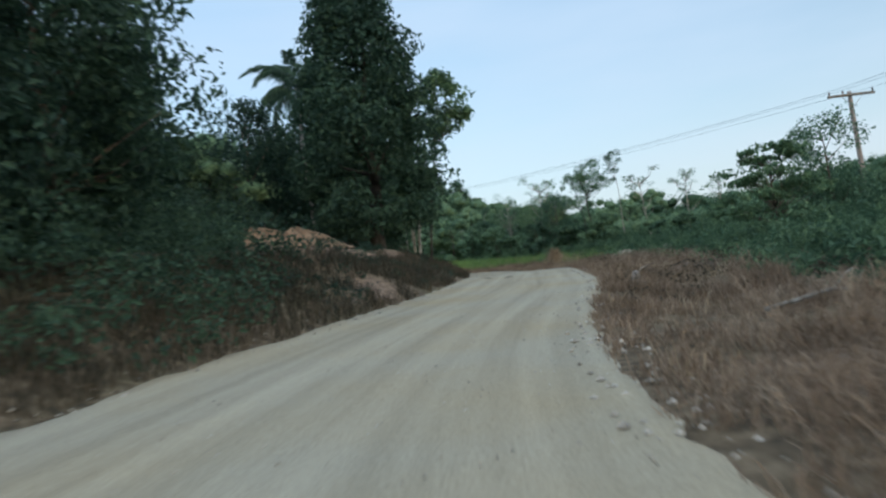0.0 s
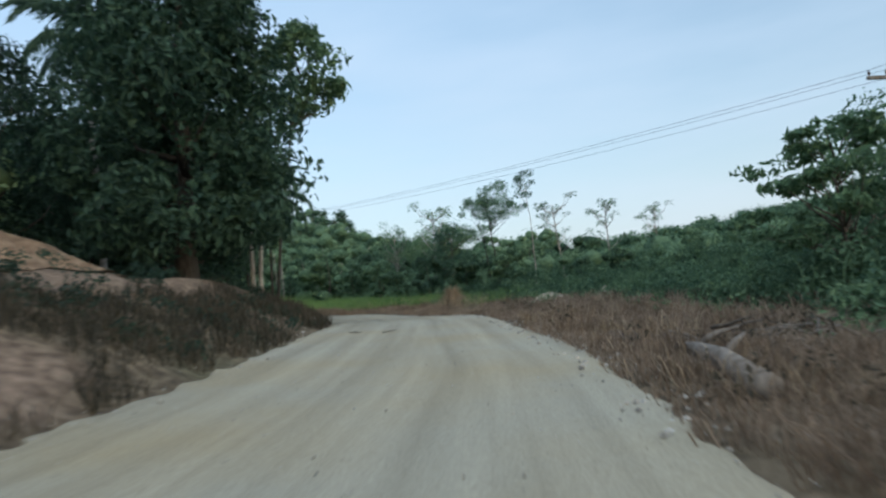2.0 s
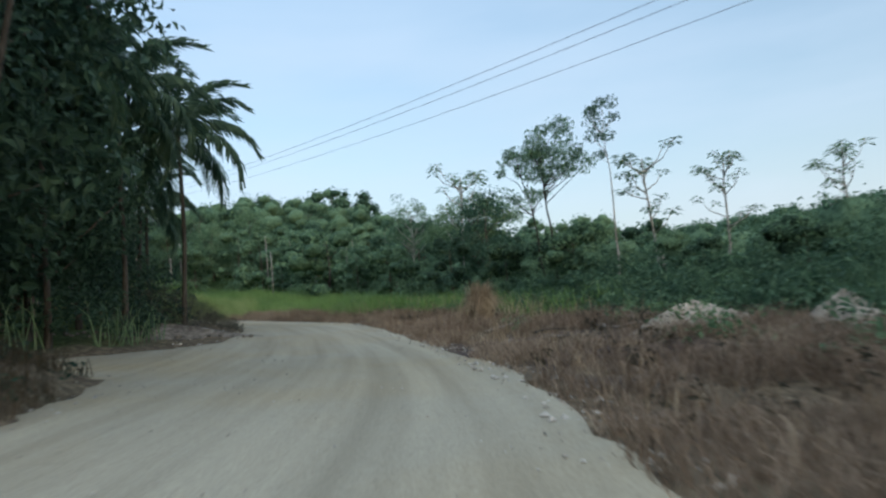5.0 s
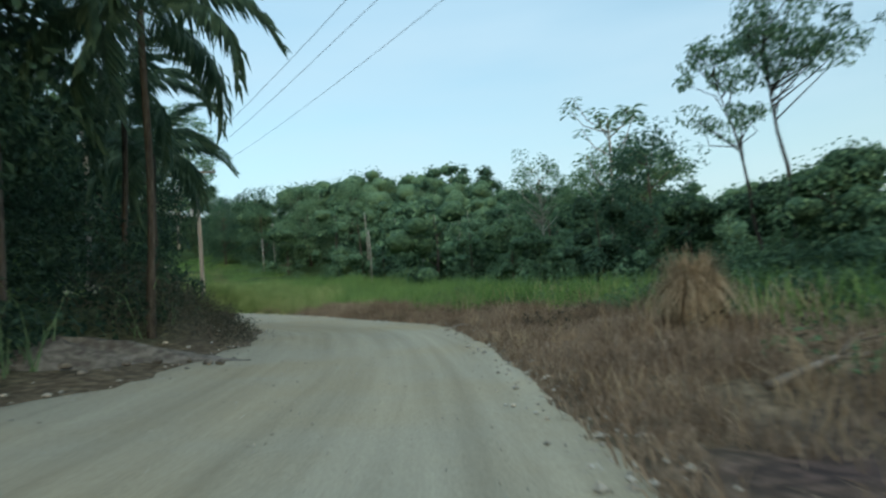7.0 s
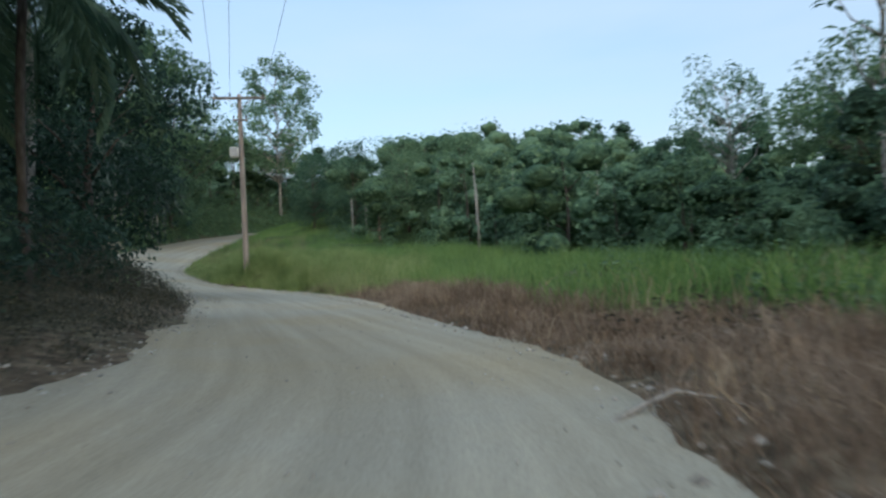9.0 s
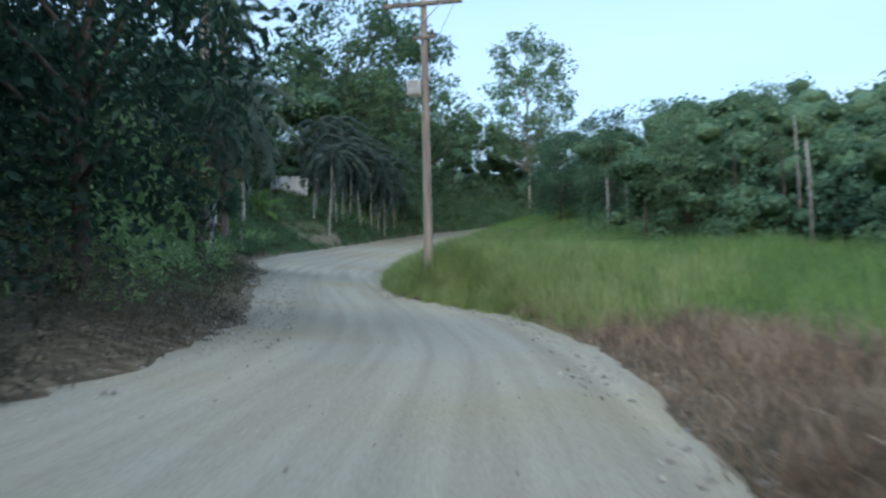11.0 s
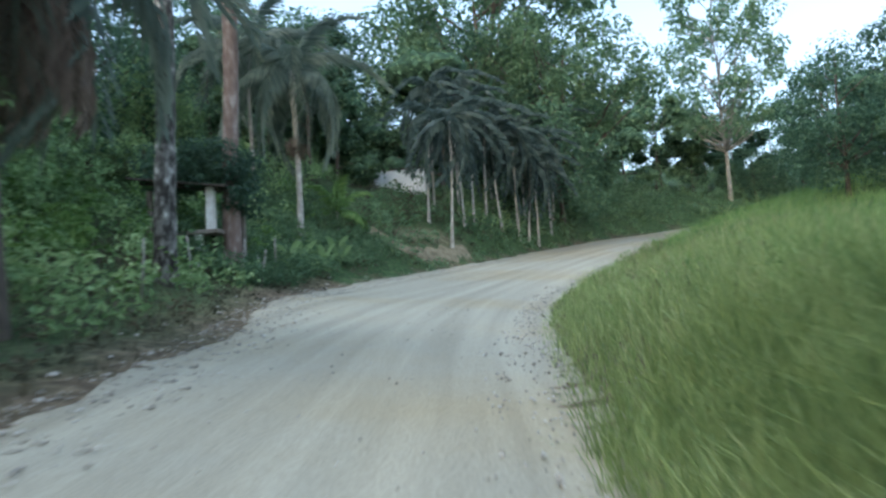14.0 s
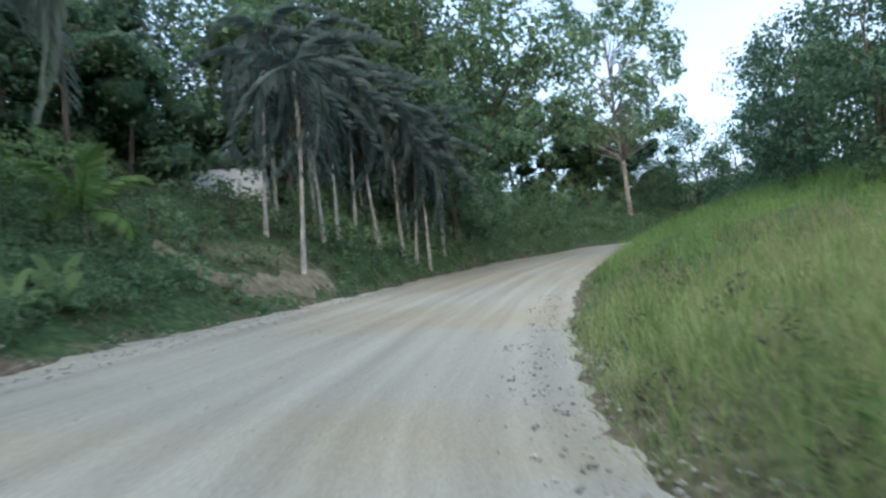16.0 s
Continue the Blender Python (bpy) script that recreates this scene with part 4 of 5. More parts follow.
# ---- poles ----
def utility_pole(x, y, height, turn, label, low_arm=False):
    ob = thing("utility_pole", pose(x, y, gz(x, y)), label, "utility pole")
    zs = np.linspace(-1.3, height, 12)
    v, f = tube_data([(0, 0, k) for k in zs], [0.16 - 0.005 * k for k in range(12)], 14)
    part("shaft", mesh_of("shaft", v, f, M_POLE), ob)
    arm = part("crossarm", box_mesh("crossarm", 2.6, 0.11, 0.13, M_WOOD), ob)
    arm.matrix_local = pose(0, -0.14, height - 0.22, 0, 0, 0)
    for sx in (-1, 1):
        bv, bf = tube_data([(sx * 0.6, -0.19, height - 0.27), (0, -0.19, height - 0.85)], [0.018, 0.018], 6)
        part("brace", mesh_of("brace", bv, bf, M_METAL), ob)
    iv, jf = tube_data([(0, 0, 0), (0, 0, 0.05), (0, 0, 0.07), (0, 0, 0.12), (0, 0, 0.14), (0, 0, 0.2)], [0.02, 0.02, 0.055, 0.05, 0.035, 0.03], 8)
    im = mesh_of("insulator", iv, jf, M_CERAMIC)
    for sx in (-1.2, -0.45, 1.2):
        i = part("insulator", im, arm, "brown ceramic insulator")
        i.matrix_local = pose(sx, 0, 0.065)
    if low_arm:
        arm2 = part("crossarm", box_mesh("crossarm", 0.75, 0.09, 0.1, M_WOOD), ob)
        arm2.matrix_local = pose(0, -0.14, height - 1.35)
        for sx in (-0.3, 0.3):
            i = part("insulator", im, arm2, "brown ceramic insulator")
            i.matrix_local = pose(sx, 0, 0.05)
        box = part("switch_box", box_mesh("switch_box", 0.42, 0.34, 0.5, M_WHITE, 0.03), ob, "pale grey metal box")
        box.matrix_local = pose(-0.34, -0.12, height - 3.0)
        part("cover", box_mesh("cover", 0.36, 0.02, 0.44, M_METAL, 0.006), box).matrix_local = pose(0, -0.18, 0)
    ob.matrix_world = pose(x, y, gz(x, y), 0, 0, turn)
    return ob


def box_mesh(name, sx, sy, sz, material, bevel=0.012):
    bm = bmesh.new()
    bmesh.ops.create_cube(bm, size=1)
    bmesh.ops.scale(bm, vec=(sx, sy, sz), verts=bm.verts)
    bmesh.ops.bevel(bm, geom=bm.edges[:], offset=bevel, segments=1, affect="EDGES")
    me = bpy.data.meshes.new(name)
    bm.to_mesh(me)
    bm.free()
    me.materials.append(material)
    return me


POLE_A = utility_pole(22.1, 38.0, 7.3, 5, "weathered wooden utility pole behind the roadside tree")
POLE_B = utility_pole(-13.75, 100.35, 9.0, 25, "tall weathered utility pole standing in the green grass", True)


def wire(points, sag, label):
    """One conductor hanging between the poles' insulators."""
    pieces = []
    path = []
    for a, b in zip(points[:-1], points[1:]):
        a, b = np.array(a), np.array(b)
        for k in range(25):
            u = k / 24
            p = a + (b - a) * u
            path.append((p[0], p[1], p[2] - sag * 4 * u * (1 - u)))
    v, f = tube_data(path, [0.008] * len(path), 5)
    return tagged(new("power_line", mesh_of("power_line", v, f, M_WIRE)), label, "power line", "power lines")


for sx in (-1.2, -0.45, 1.2):
    ends = [tuple(ob.matrix_world @ Vector((sx, -0.14, h + 0.06))) for ob, h in ((POLE_A, 7.3), (POLE_B, 9.0))]
    back = (26.0 + sx, -20.0, 7.5)
    on = (-56.0 + sx, 150.0, 27.0)
    wire([back, ends[0], ends[1], on], 0.9, "thin dark overhead power line between the poles")


# ---- house and roadside shelter ----
M_TILE = mat("old_roof_tile", [(0.035, 0.030, 0.027), (0.070, 0.058, 0.050), (0.120, 0.102, 0.090)], 6, 0.9, 0.6)
M_LIMEWASH = mat("stained_limewash", [(0.740, 0.765, 0.790), (0.800, 0.822, 0.845), (0.840, 0.858, 0.875)], 3, 0.9, 0.2, stretch=(1, 1, 0.3))


def house(x, y, z, turn):
    ob = thing("house", pose(x, y, z, 0, 0, turn), "small whitewashed house behind the garden trees", "house")
    wm = part("wall", box_mesh("wall", 3.4, 3.0, 2.7, M_LIMEWASH, 0.02), ob)
    wm.matrix_local = pose(0, 0, 1.0)
    rm = part("roof", box_mesh("roof", 3.6, 3.2, 0.07, M_TILE, 0.01), ob, "weathered dark roof")
    rm.matrix_local = pose(0, 0, 2.52, 4, 0, 0)
    rib = box_mesh("roof_rib", 0.06, 3.2, 0.05, M_TILE, 0.008)
    for k in range(13):
        part("roof_rib", rib, ob).matrix_local = pose(-1.74 + 0.29 * k, 0, 2.58, 4, 0, 0)
    for k in range(9):
        part("batten", box_mesh("batten", 0.05, 0.03, 2.6, M_LIMEWASH, 0.008), ob).matrix_local = pose(-1.6 + 0.4 * k, -1.512, 1.0)
    return ob


house(-51.2, 130.6, 14.6, 45)


def shelter(x, y, turn):
    """A small roofed timber stand with whitewashed posts."""
    z = gz(x, y)
    ob = thing("roadside_shelter", pose(x, y, z, 0, 0, turn), "small roofed timber shelter with whitewashed posts", "shelter")
    for px, py in ((-1.5, -0.35), (0.45, -0.45), (-1.5, 0.75), (0.9, 0.75)):
        white = px == 0.45
        p1 = part("post", box_mesh("post", 0.24 if white else 0.14, 0.2 if white else 0.14, 1.3 if white else 2.5, M_WHITE if white else M_WOOD, 0.015), ob, "whitewashed post" if white else "")
        p1.matrix_local = pose(px, py, 1.5 if white else 1.0)
    leg = part("leg", box_mesh("leg", 0.2, 0.2, 1.0, M_WHITE, 0.02), ob, "short whitewashed leg")
    leg.matrix_local = pose(0.1, -0.5, 0.3)
    shelf = part("shelf", box_mesh("shelf", 2.3, 0.7, 0.12, M_WOOD), ob)
    shelf.matrix_local = pose(-0.4, -0.3, 0.84)
    for py, pz in ((-0.45, 2.16), (0.75, 2.3)):
        b1 = part("beam", box_mesh("beam", 2.7, 0.12, 0.14, M_DARKBARK), ob)
        b1.matrix_local = pose(-0.4, py, pz + 0.1, 0, 9, 0)
    for k in range(8):
        t1 = part("roof_board", box_mesh("roof_board", 0.36, 2.0, 0.05, M_TILE, 0.01), ob)
        t1.matrix_local = pose(-1.75 + 0.375 * k, 0.15, 2.66 - 0.06 * k, 8, 9, 0)
    for k in range(7):
        pl = part("plank", box_mesh("plank", 0.16, 0.04, 0.8, M_DARKBARK), ob)
        pl.matrix_local = pose(-1.4 + 0.3 * k, -0.2, 0.38, 0, 5 * math.sin(k * 2.0), 0)
    return ob


shelter(-34.25, 107.9, 38)
rng = np.random.RandomState(55)
cl_ = [(rng.uniform(-1.7, 1.5), rng.uniform(-0.9, 1.2), 2.45 + rng.uniform(-0.15, 0.95), rng.uniform(0.28, 0.5)) for k in range(84)] + [(rng.uniform(0.7, 1.5), rng.uniform(-0.6, 0.9), rng.uniform(1.5, 2.4), 0.34) for k in range(16)]
v_, f_ = clump_leaves(rng, cl_, 60, 0.15, 0.8)
tagged(new("creeper", mesh_of("creeper", v_, f_, M_DARKLEAF, False)), "dark creeper draped over the shelter roof", "creeper").matrix_world = pose(-34.25, 107.9, gz(-34.25, 107.9), 0, 0, 38)
for x, y, h, lx in [(-33.4, 108.6, 1.2, 0.25), (-33.2, 109.2, 0.9, -0.3), (-32.9, 108.9, 1.0, 0.4), (-34.4, 110.3, 1.3, 0.1), (-32.4, 106.6, 1.1, -0.2), (-29.2, 104.0, 1.2, 0.2)]:
    v_, f_ = tube_data([(0, 0, -0.2), (lx * 0.5, 0.03, h * 0.5), (lx, 0.0, h)], [0.035, 0.03, 0.025], 6)
    tagged(new("stake", mesh_of("stake", v_, f_, M_PALEBARK)), "thin leaning pale stake among the weeds", "stake", "stakes").matrix_world = pose(x, y, gz(x, y))

# ---- earth heaps, stones and fallen wood ----
M_SPOIL = mat("orange_earth", [(0.110, 0.074, 0.048), (0.185, 0.128, 0.084), (0.290, 0.212, 0.142)], 4, 0.95, 0.6, spec=0.1)
M_SAND = mat("sandy_rubble", [(0.220, 0.190, 0.150), (0.340, 0.300, 0.245), (0.470, 0.430, 0.370)], 5, 0.95, 0.7, spec=0.1)


def heap(name, x, y, rx, ry, h, turn, material, label, seed):
    """A heap of loose earth: a lumpy dome on the ground."""
    rng = np.random.RandomState(seed)
    v, f = [], []
    rings, sides = 12, 28
    for r in range(rings + 1):
        u = r / rings
        for s in range(sides):
            a = 2 * math.pi * s / sides
            w = 1 + 0.14 * math.sin(3 * a + seed) + 0.07 * math.sin(7 * a + 2 * seed)
            px, py = rx * u * w * math.cos(a), ry * u * w * math.sin(a)
            pz = h * (1 - u ** 1.6) ** 1.5 * (1 + 0.12 * math.sin(4 * a + 5 * u)) - 0.25 * u + rng.normal(0, 0.02)
            v.append((px, py, pz))
    for r in range(rings):
        for s in range(sides):
            q = (s + 1) % sides
            f.append((r * sides + s, (r + 1) * sides + s, (r + 1) * sides + q, r * sides + q))
    ob = tagged(new(name, mesh_of(name, v, f, material)), label, "earth heap")
    ob.matrix_world = pose(x, y, gz(x, y), 0, 0, turn)
    return ob


heap("earth_heap", -9.6, 37.6, 4.4, 2.6, 1.3, 20, M_SPOIL, "heap of bare orange earth on top of the bank", 1)
heap("earth_mound", -6.6, 34.0, 2.6, 1.6, 0.9, 40, M_SPOIL, "low heap of bare reddish earth on the bank", 2)
heap("sand_heap", 13.1, 53.6, 2.6, 1.3, 0.6, 15, M_SAND, "low heap of pale sand and stones among dry grass", 3)
heap("sand_heap", 15.6, 51.5, 2.0, 1.0, 0.5, 70, M_SAND, "low heap of pale sand and stones among dry grass", 4)


def rock_mesh(seed, size, material=None):
    rng = np.random.RandomState(seed)
    bm = bmesh.new()
    bmesh.ops.create_icosphere(bm, subdivisions=2, radius=size)
    sx = rng.uniform(0.7, 1.3, 3)
    for vv in bm.verts:
        k = 1 + 0.28 * noise.noise(vv.co * (1.6 / size) + Vector((seed * 3.1, 0, 0)))
        vv.co = Vector((vv.co.x * sx[0] * k, vv.co.y * sx[1] * k, vv.co.z * 0.6 * k))
    me = bpy.data.meshes.new("rock")
    bm.to_mesh(me)
    bm.free()
    me.materials.append(material or M_STONE)
    return me


ROCKS = [rock_mesh(s, 0.14) for s in range(5)]
rng = np.random.RandomState(8)
for st, side, n_, spread in [(66, 1, 16, 2.2), (72, 1, 10, 1.6), (62, -1, 8, 1.0), (105, 1, 14, 1.2), (112, 1, 16, 1.0), (104, -1, 10, 0.5), (30, -1, 8, 0.6), (40, 1, 6, 0.8), (117, -1, 7, 0.7)]:
    for k in range(n_):
        sy = st + rng.uniform(-4, 4)
        le, re = np.interp(sy, ST_Y, ST_L), np.interp(sy, ST_Y, ST_R)
        x, y = beside(sy, (le + rng.uniform(0, spread)) if side > 0 else -(re + rng.uniform(0, spread)))
        ob = tagged(new("rock", ROCKS[rng.randint(5)]), "pale limestone rock lying on the verge", "rock", "verge rocks")
        s = rng.uniform(0.13, 0.42)
        ob.matrix_world = pose(x, y, gz(x, y) + 0.02, 0, 0, rng.uniform(0, 360)) @ Matrix.Diagonal((s, s, s, 1))


M_GREYEARTH = mat("grey_stony_earth", [(0.070, 0.062, 0.054), (0.135, 0.122, 0.108), (0.260, 0.240, 0.215)], 5, 0.95, 0.8, spec=0.1)
heap("stony_bank", -2.6, 65.8, 3.6, 1.7, 0.55, 8, M_GREYEARTH, "grey stony earth bank below the palms", 7)
GREY_ROCKS = [rock_mesh(s, 0.14, M_GREYEARTH) for s in (11, 12, 13)]
rng = np.random.RandomState(91)
for k in range(46):
    a, q = rng.uniform(0, 6.283), rng.uniform(0.75, 1.12)
    x, y = -2.6 + 3.5 * q * math.cos(a), 65.8 + 1.7 * q * math.sin(a)
    ob = tagged(new("rock", GREY_ROCKS[rng.randint(3)]), "grey stone lying on the stony bank", "rock", "bank rocks")
    s = rng.uniform(0.35, 0.95)
    ob.matrix_world = pose(x, y, gz(x, y) + 0.10 * (q < 1), 0, 0, rng.uniform(0, 360)) @ Matrix.Diagonal((s, s, s, 1))


def branch(name, pts, r, label, twigs=2, material=None, category="fallen branch"):
    pieces = [tube_data(pts, [r * (1 - 0.6 * k / (len(pts) - 1)) for k in range(len(pts))], 8)]
    p = np.array(pts)
    for k in range(twigs):
        a = p[1 + k % (len(p) - 2)]
        pieces.append(tube_data([a, a + [0.25, 0.1 * (-1) ** k, 0.18], a + [0.5, 0.3 * (-1) ** k, 0.25]], [r * 0.4, r * 0.25, r * 0.1], 6))
    v, f = join(pieces)
    return tagged(new(name, mesh_of(name, v, f, material or M_PALEBARK)), label, category)


def laid(points, lift):
    return [(x, y, gz(x, y) + lift + dz) for x, y, dz in points]


branch("fallen_log", laid([(5.5, 21.7, 0), (5.9, 23.2, 0.06), (6.35, 24.7, 0.05), (6.8, 26.3, 0)], 0.12), 0.17, "weathered fallen trunk lying in the dry grass", 2, M_WOOD, "fallen log")
branch("fallen_branch", laid([(4.5, 72.6, 0.0), (4.75, 72.9, 0.10), (5.0, 73.05, 0.13), (5.25, 72.95, 0.08), (5.5, 73.0, 0.0)], 0.03), 0.03, "pale curved fallen branch beside the road", 0)
branch("fallen_branch", laid([(4.4, 10.5, 0.1), (5.2, 10.1, 0.2), (6.4, 9.9, 0.05)], 0.05), 0.04, "thin pale fallen branch in the dry grass", 1)
branch("fallen_branch", laid([(9.0, 60.0, 0.1), (10.0, 60.6, 0.3), (11.4, 60.7, 0.1)], 0.05), 0.06, "dark fallen branch in the dry grass", 2, M_WOOD)
branch("fallen_branch", laid([(6.4, 71.7, 0.02), (6.9, 72.0, 0.15), (7.4, 72.0, 0.05)], 0.04), 0.03, "thin dark fallen branch in the dry grass", 1, M_WOOD)
branch("stick", laid([(1.9, 37.9, 0.03), (2.1, 37.95, 0.05), (2.3, 37.9, 0.03)], 0.02), 0.022, "short dark stick lying on the road", 0, M_DARKBARK, "stick")
branch("stick", laid([(2.9, 37.2, 0.03), (3.2, 37.35, 0.05), (3.4, 37.4, 0.03)], 0.015), 0.015, "short dark stick lying on the road", 0, M_DARKBARK, "stick")
branch("leaning_stump", [(21.2, 74.2, gz(21.2, 74.2)), (21.1, 74.2, gz(21.2, 74.2) + 1.2), (20.9, 74.2, gz(21.2, 74.2) + 2.6)], 0.13, "pale leaning dead stump", 0, M_PALEBARK, "stump")

def brush_pile(x, y, count, reach, height, seed, label):
    """Cut branches thrown on a heap, each a crooked stick of its own."""
    rng = np.random.RandomState(seed)
    ob = thing("brush_pile", pose(x, y, gz(x, y)), label, "brush pile")
    for k in range(count):
        a, q, t = rng.uniform(0, 6.283), reach * math.sqrt(rng.uniform(0, 1)), rng.uniform(0, 6.283)
        ln, r = rng.uniform(0.7, 1.8), rng.uniform(0.012, 0.04)
        c = np.array([q * math.cos(a), q * math.sin(a), 0])
        c[2] = gz(x + c[0], y + c[1]) - gz(x, y) + 0.05 + height * rng.uniform(0, 1) * (1 - q / reach * 0.8)
        d = np.array([math.cos(t), math.sin(t), rng.uniform(-0.15, 0.3)]) * ln / 2
        pieces = [tube_data([c - d, c - d * 0.3 + rng.normal(0, 0.05, 3), c + d * 0.35 + rng.normal(0, 0.05, 3), c + d], [r, r * 0.9, r * 0.7, r * 0.35], 5)]
        e = c + d * 0.35
        pieces.append(tube_data([e, e + d * 0.4 + rng.normal(0, 0.12, 3)], [r * 0.5, r * 0.2], 4))
        part("stick", mesh_of("stick", *join(pieces), M_WOOD if k % 3 else M_BARK), ob)
    return ob


brush_pile(8.3, 26.8, 46, 1.9, 0.5, 71, "pile of cut grey branches lying in dry grass")
brush_pile(9.3, 31.8, 24, 1.7, 0.3, 72, "scattered grey branches lying on charred ground")
brush_pile(9.6, 54.0, 22, 2.4, 0.25, 73, "scattered dark branches lying on charred ground")

# ---- dry tussock ----
M_STRAW = leafmat("straw", (0.240, 0.178, 0.112), (0.400, 0.310, 0.205), (0.540, 0.450, 0.320))


def arching_blades(rng, n, spread, height, reach, width, fall=0.55):
    """Long cane leaves that rise from a tight root, bend over and hang."""
    v, f = [], []
    for k in range(n):
        a, q = rng.uniform(0, 6.283), spread * math.sqrt(rng.uniform(0, 1))
        h, out = height * rng.uniform(0.6, 1.1), reach * rng.uniform(0.25, 1.15)
        d, s = np.array([math.cos(a), math.sin(a), 0]), np.array([-math.sin(a), math.cos(a), 0]) * width * rng.uniform(0.6, 1.3)
        o, root = len(v), d * q
        for u in (0, 0.3, 0.6, 0.82, 1.0):
            p = root + d * out * u ** 1.7 + np.array([0, 0, h * (1.55 * u - (fall + 0.35 * out / max(reach, 0.1)) * u ** 2.6)])
            w = s * (1 - 0.85 * u)
            v += [tuple(p - w), tuple(p + w)]
        f += [(o + 2 * i, o + 2 * i + 1, o + 2 * i + 3, o + 2 * i + 2) for i in range(4)]
    return v, f


rng = np.random.RandomState(21)
tussock = thing("tussock", pose(9.9, 66.2, gz(9.9, 66.2)), "tall straw-coloured tussock of dry cane grass", "tussock")
part("upright_tuft", mesh_of("upright_tuft", *arching_blades(rng, 560, 0.42, 1.75, 0.5, 0.015), M_STRAW, False), tussock)
part("hanging_tuft", mesh_of("hanging_tuft", *arching_blades(rng, 760, 0.5, 1.65, 0.78, 0.017, 0.95), M_STRAW, False), tussock, "brown hanging dry blades")
part("green_tuft", mesh_of("green_tuft", *arching_blades(rng, 120, 0.5, 1.5, 0.8, 0.014), M_VERGE, False), tussock, "dull green living blades")

# ---- far woods ----
rng = np.random.RandomState(77)


def edge_of_wood(st):
    """Metres past the right edge at which the wood begins."""
    return np.interp(st, [-20, 15, 22, 45, 60, 75, 84, 100, 106, 115, 140], [18, 14, 12, 13, 12, 9.5, 9.5, 18, 17, 13, 11])


def dry_limit(st):
    return np.interp(st, [-20, 15, 28, 38, 50, 60, 68, 76, 84, 90, 94, 97, 99], [4.5, 4.0, 4.5, 6.0, 6.5, 7.0, 5.0, 3.2, 3.2, 2.4, 0.9, 0.3, -1])


def yard(x, y):
    """True in the open yard before the house."""
    a, b = np.array((-37.0, 117.5)), np.array((-50.8, 130.0))
    px, py = np.asarray(x) - a[0], np.asarray(y) - a[1]
    d = b - a
    u = np.clip((px * d[0] + py * d[1]) / (d @ d), 0, 1)
    return (px - u * d[0]) ** 2 + (py - u * d[1]) ** 2 < 3.6 ** 2


# height of the wood's top over the plan: x, y, z
CANOPY = np.array([(30, 80, 6.2), (40, 73, 6.0), (18, 62, 5.4), (22, 36, 4.6), (16, 20, 4.0), (45, 40, 5.0), (20, 100, 9.6), (8, 112, 12.0), (0, 130, 14.0), (-12, 128, 14.5), (-20, 126, 14.5), (28, 107, 9.8), (10, 92, 7.5),
                   (-18, 138, 20.0), (-21, 149, 21.8), (-5, 150, 20.8), (5, 181, 28.8), (-16, 197, 30.5), (14, 195, 28.5), (12, 152, 21.5), (28, 160, 22.0), (48, 155, 19.0), (60, 120, 12.0),
                   (-27, 147, 21.0), (-40, 165, 25.0), (-30, 167, 25.5), (40, 130, 13.5), (-12, 112, 10.5)], float)


def canopy(x, y):
    w = 1 / ((CANOPY[:, 0] - x) ** 2 + (CANOPY[:, 1] - y) ** 2 + 9.0) ** 1.5
    return float((w * CANOPY[:, 2]).sum() / w.sum())


ZONES = [
    (36, 3.0, (-90, 110, -35, 190), lambda x, y, st, l, r: (l > 8) & (l < 34) & (st > 122) & ~yard(x, y)),
    (66, 3.4, (-60, 95, 20, 200), lambda x, y, st, l, r: (r > edge_of_wood(st) + 1) & (r < 42) & (st > 104) & (st < 150)),
    (46, 4.4, (-35, 140, 45, 205), lambda x, y, st, l, r: (r > 14) & (r < 75) & (y > 140)),
    (58, 3.2, (-20, 80, 60, 150), lambda x, y, st, l, r: (r > edge_of_wood(st) + 1) & (r < 48) & (st > 84) & (st <= 104)),
    (50, 3.4, (0, -5, 60, 110), lambda x, y, st, l, r: (r > edge_of_wood(st) + 1) & (r < 40) & (st <= 84)),
    (18, 4.0, (-75, 20, -5, 125), lambda x, y, st, l, r: (l > 15) & (l < 40) & (st > 20) & (st <= 118)),
]
placed = []
for count, gap, zone_box, keep in ZONES:
    fx, fy, fst, fe = scatter(rng, 5000, zone_box, keep)
    done = 0
    for i in np.argsort(fe + rng.uniform(0, 22, len(fe))):
        if done >= count:
            break
        x, y = fx[i], fy[i]
        if any((x - a) ** 2 + (y - b) ** 2 < gap ** 2 for a, b in placed):
            continue
        placed.append((x, y))
        done += 1
        left_wood = station([x], [y])[1][0] > 0
        room = (10.0 if y < 108 else 7.7 if y < 128 else 9.5) if left_wood else max(2.5, canopy(x, y) - gz(x, y))
        room *= rng.choice([0.6, 0.8, 0.95, 1.15])
        pick = int(rng.choice([2, 0, 2])) if room < 6 else int(rng.randint(0, 5))
        plant_tree("wood_tree", (NEAR_KINDS if fe[i] < 17 else FAR_KINDS)[pick], x, y, "leafy tree of the wooded hillside", group="hillside wood", turn=rng.uniform(0, 360), scale=min(room, 15.0) / (9.6, 10.6, 7.2, 11.6, 10.6)[pick])

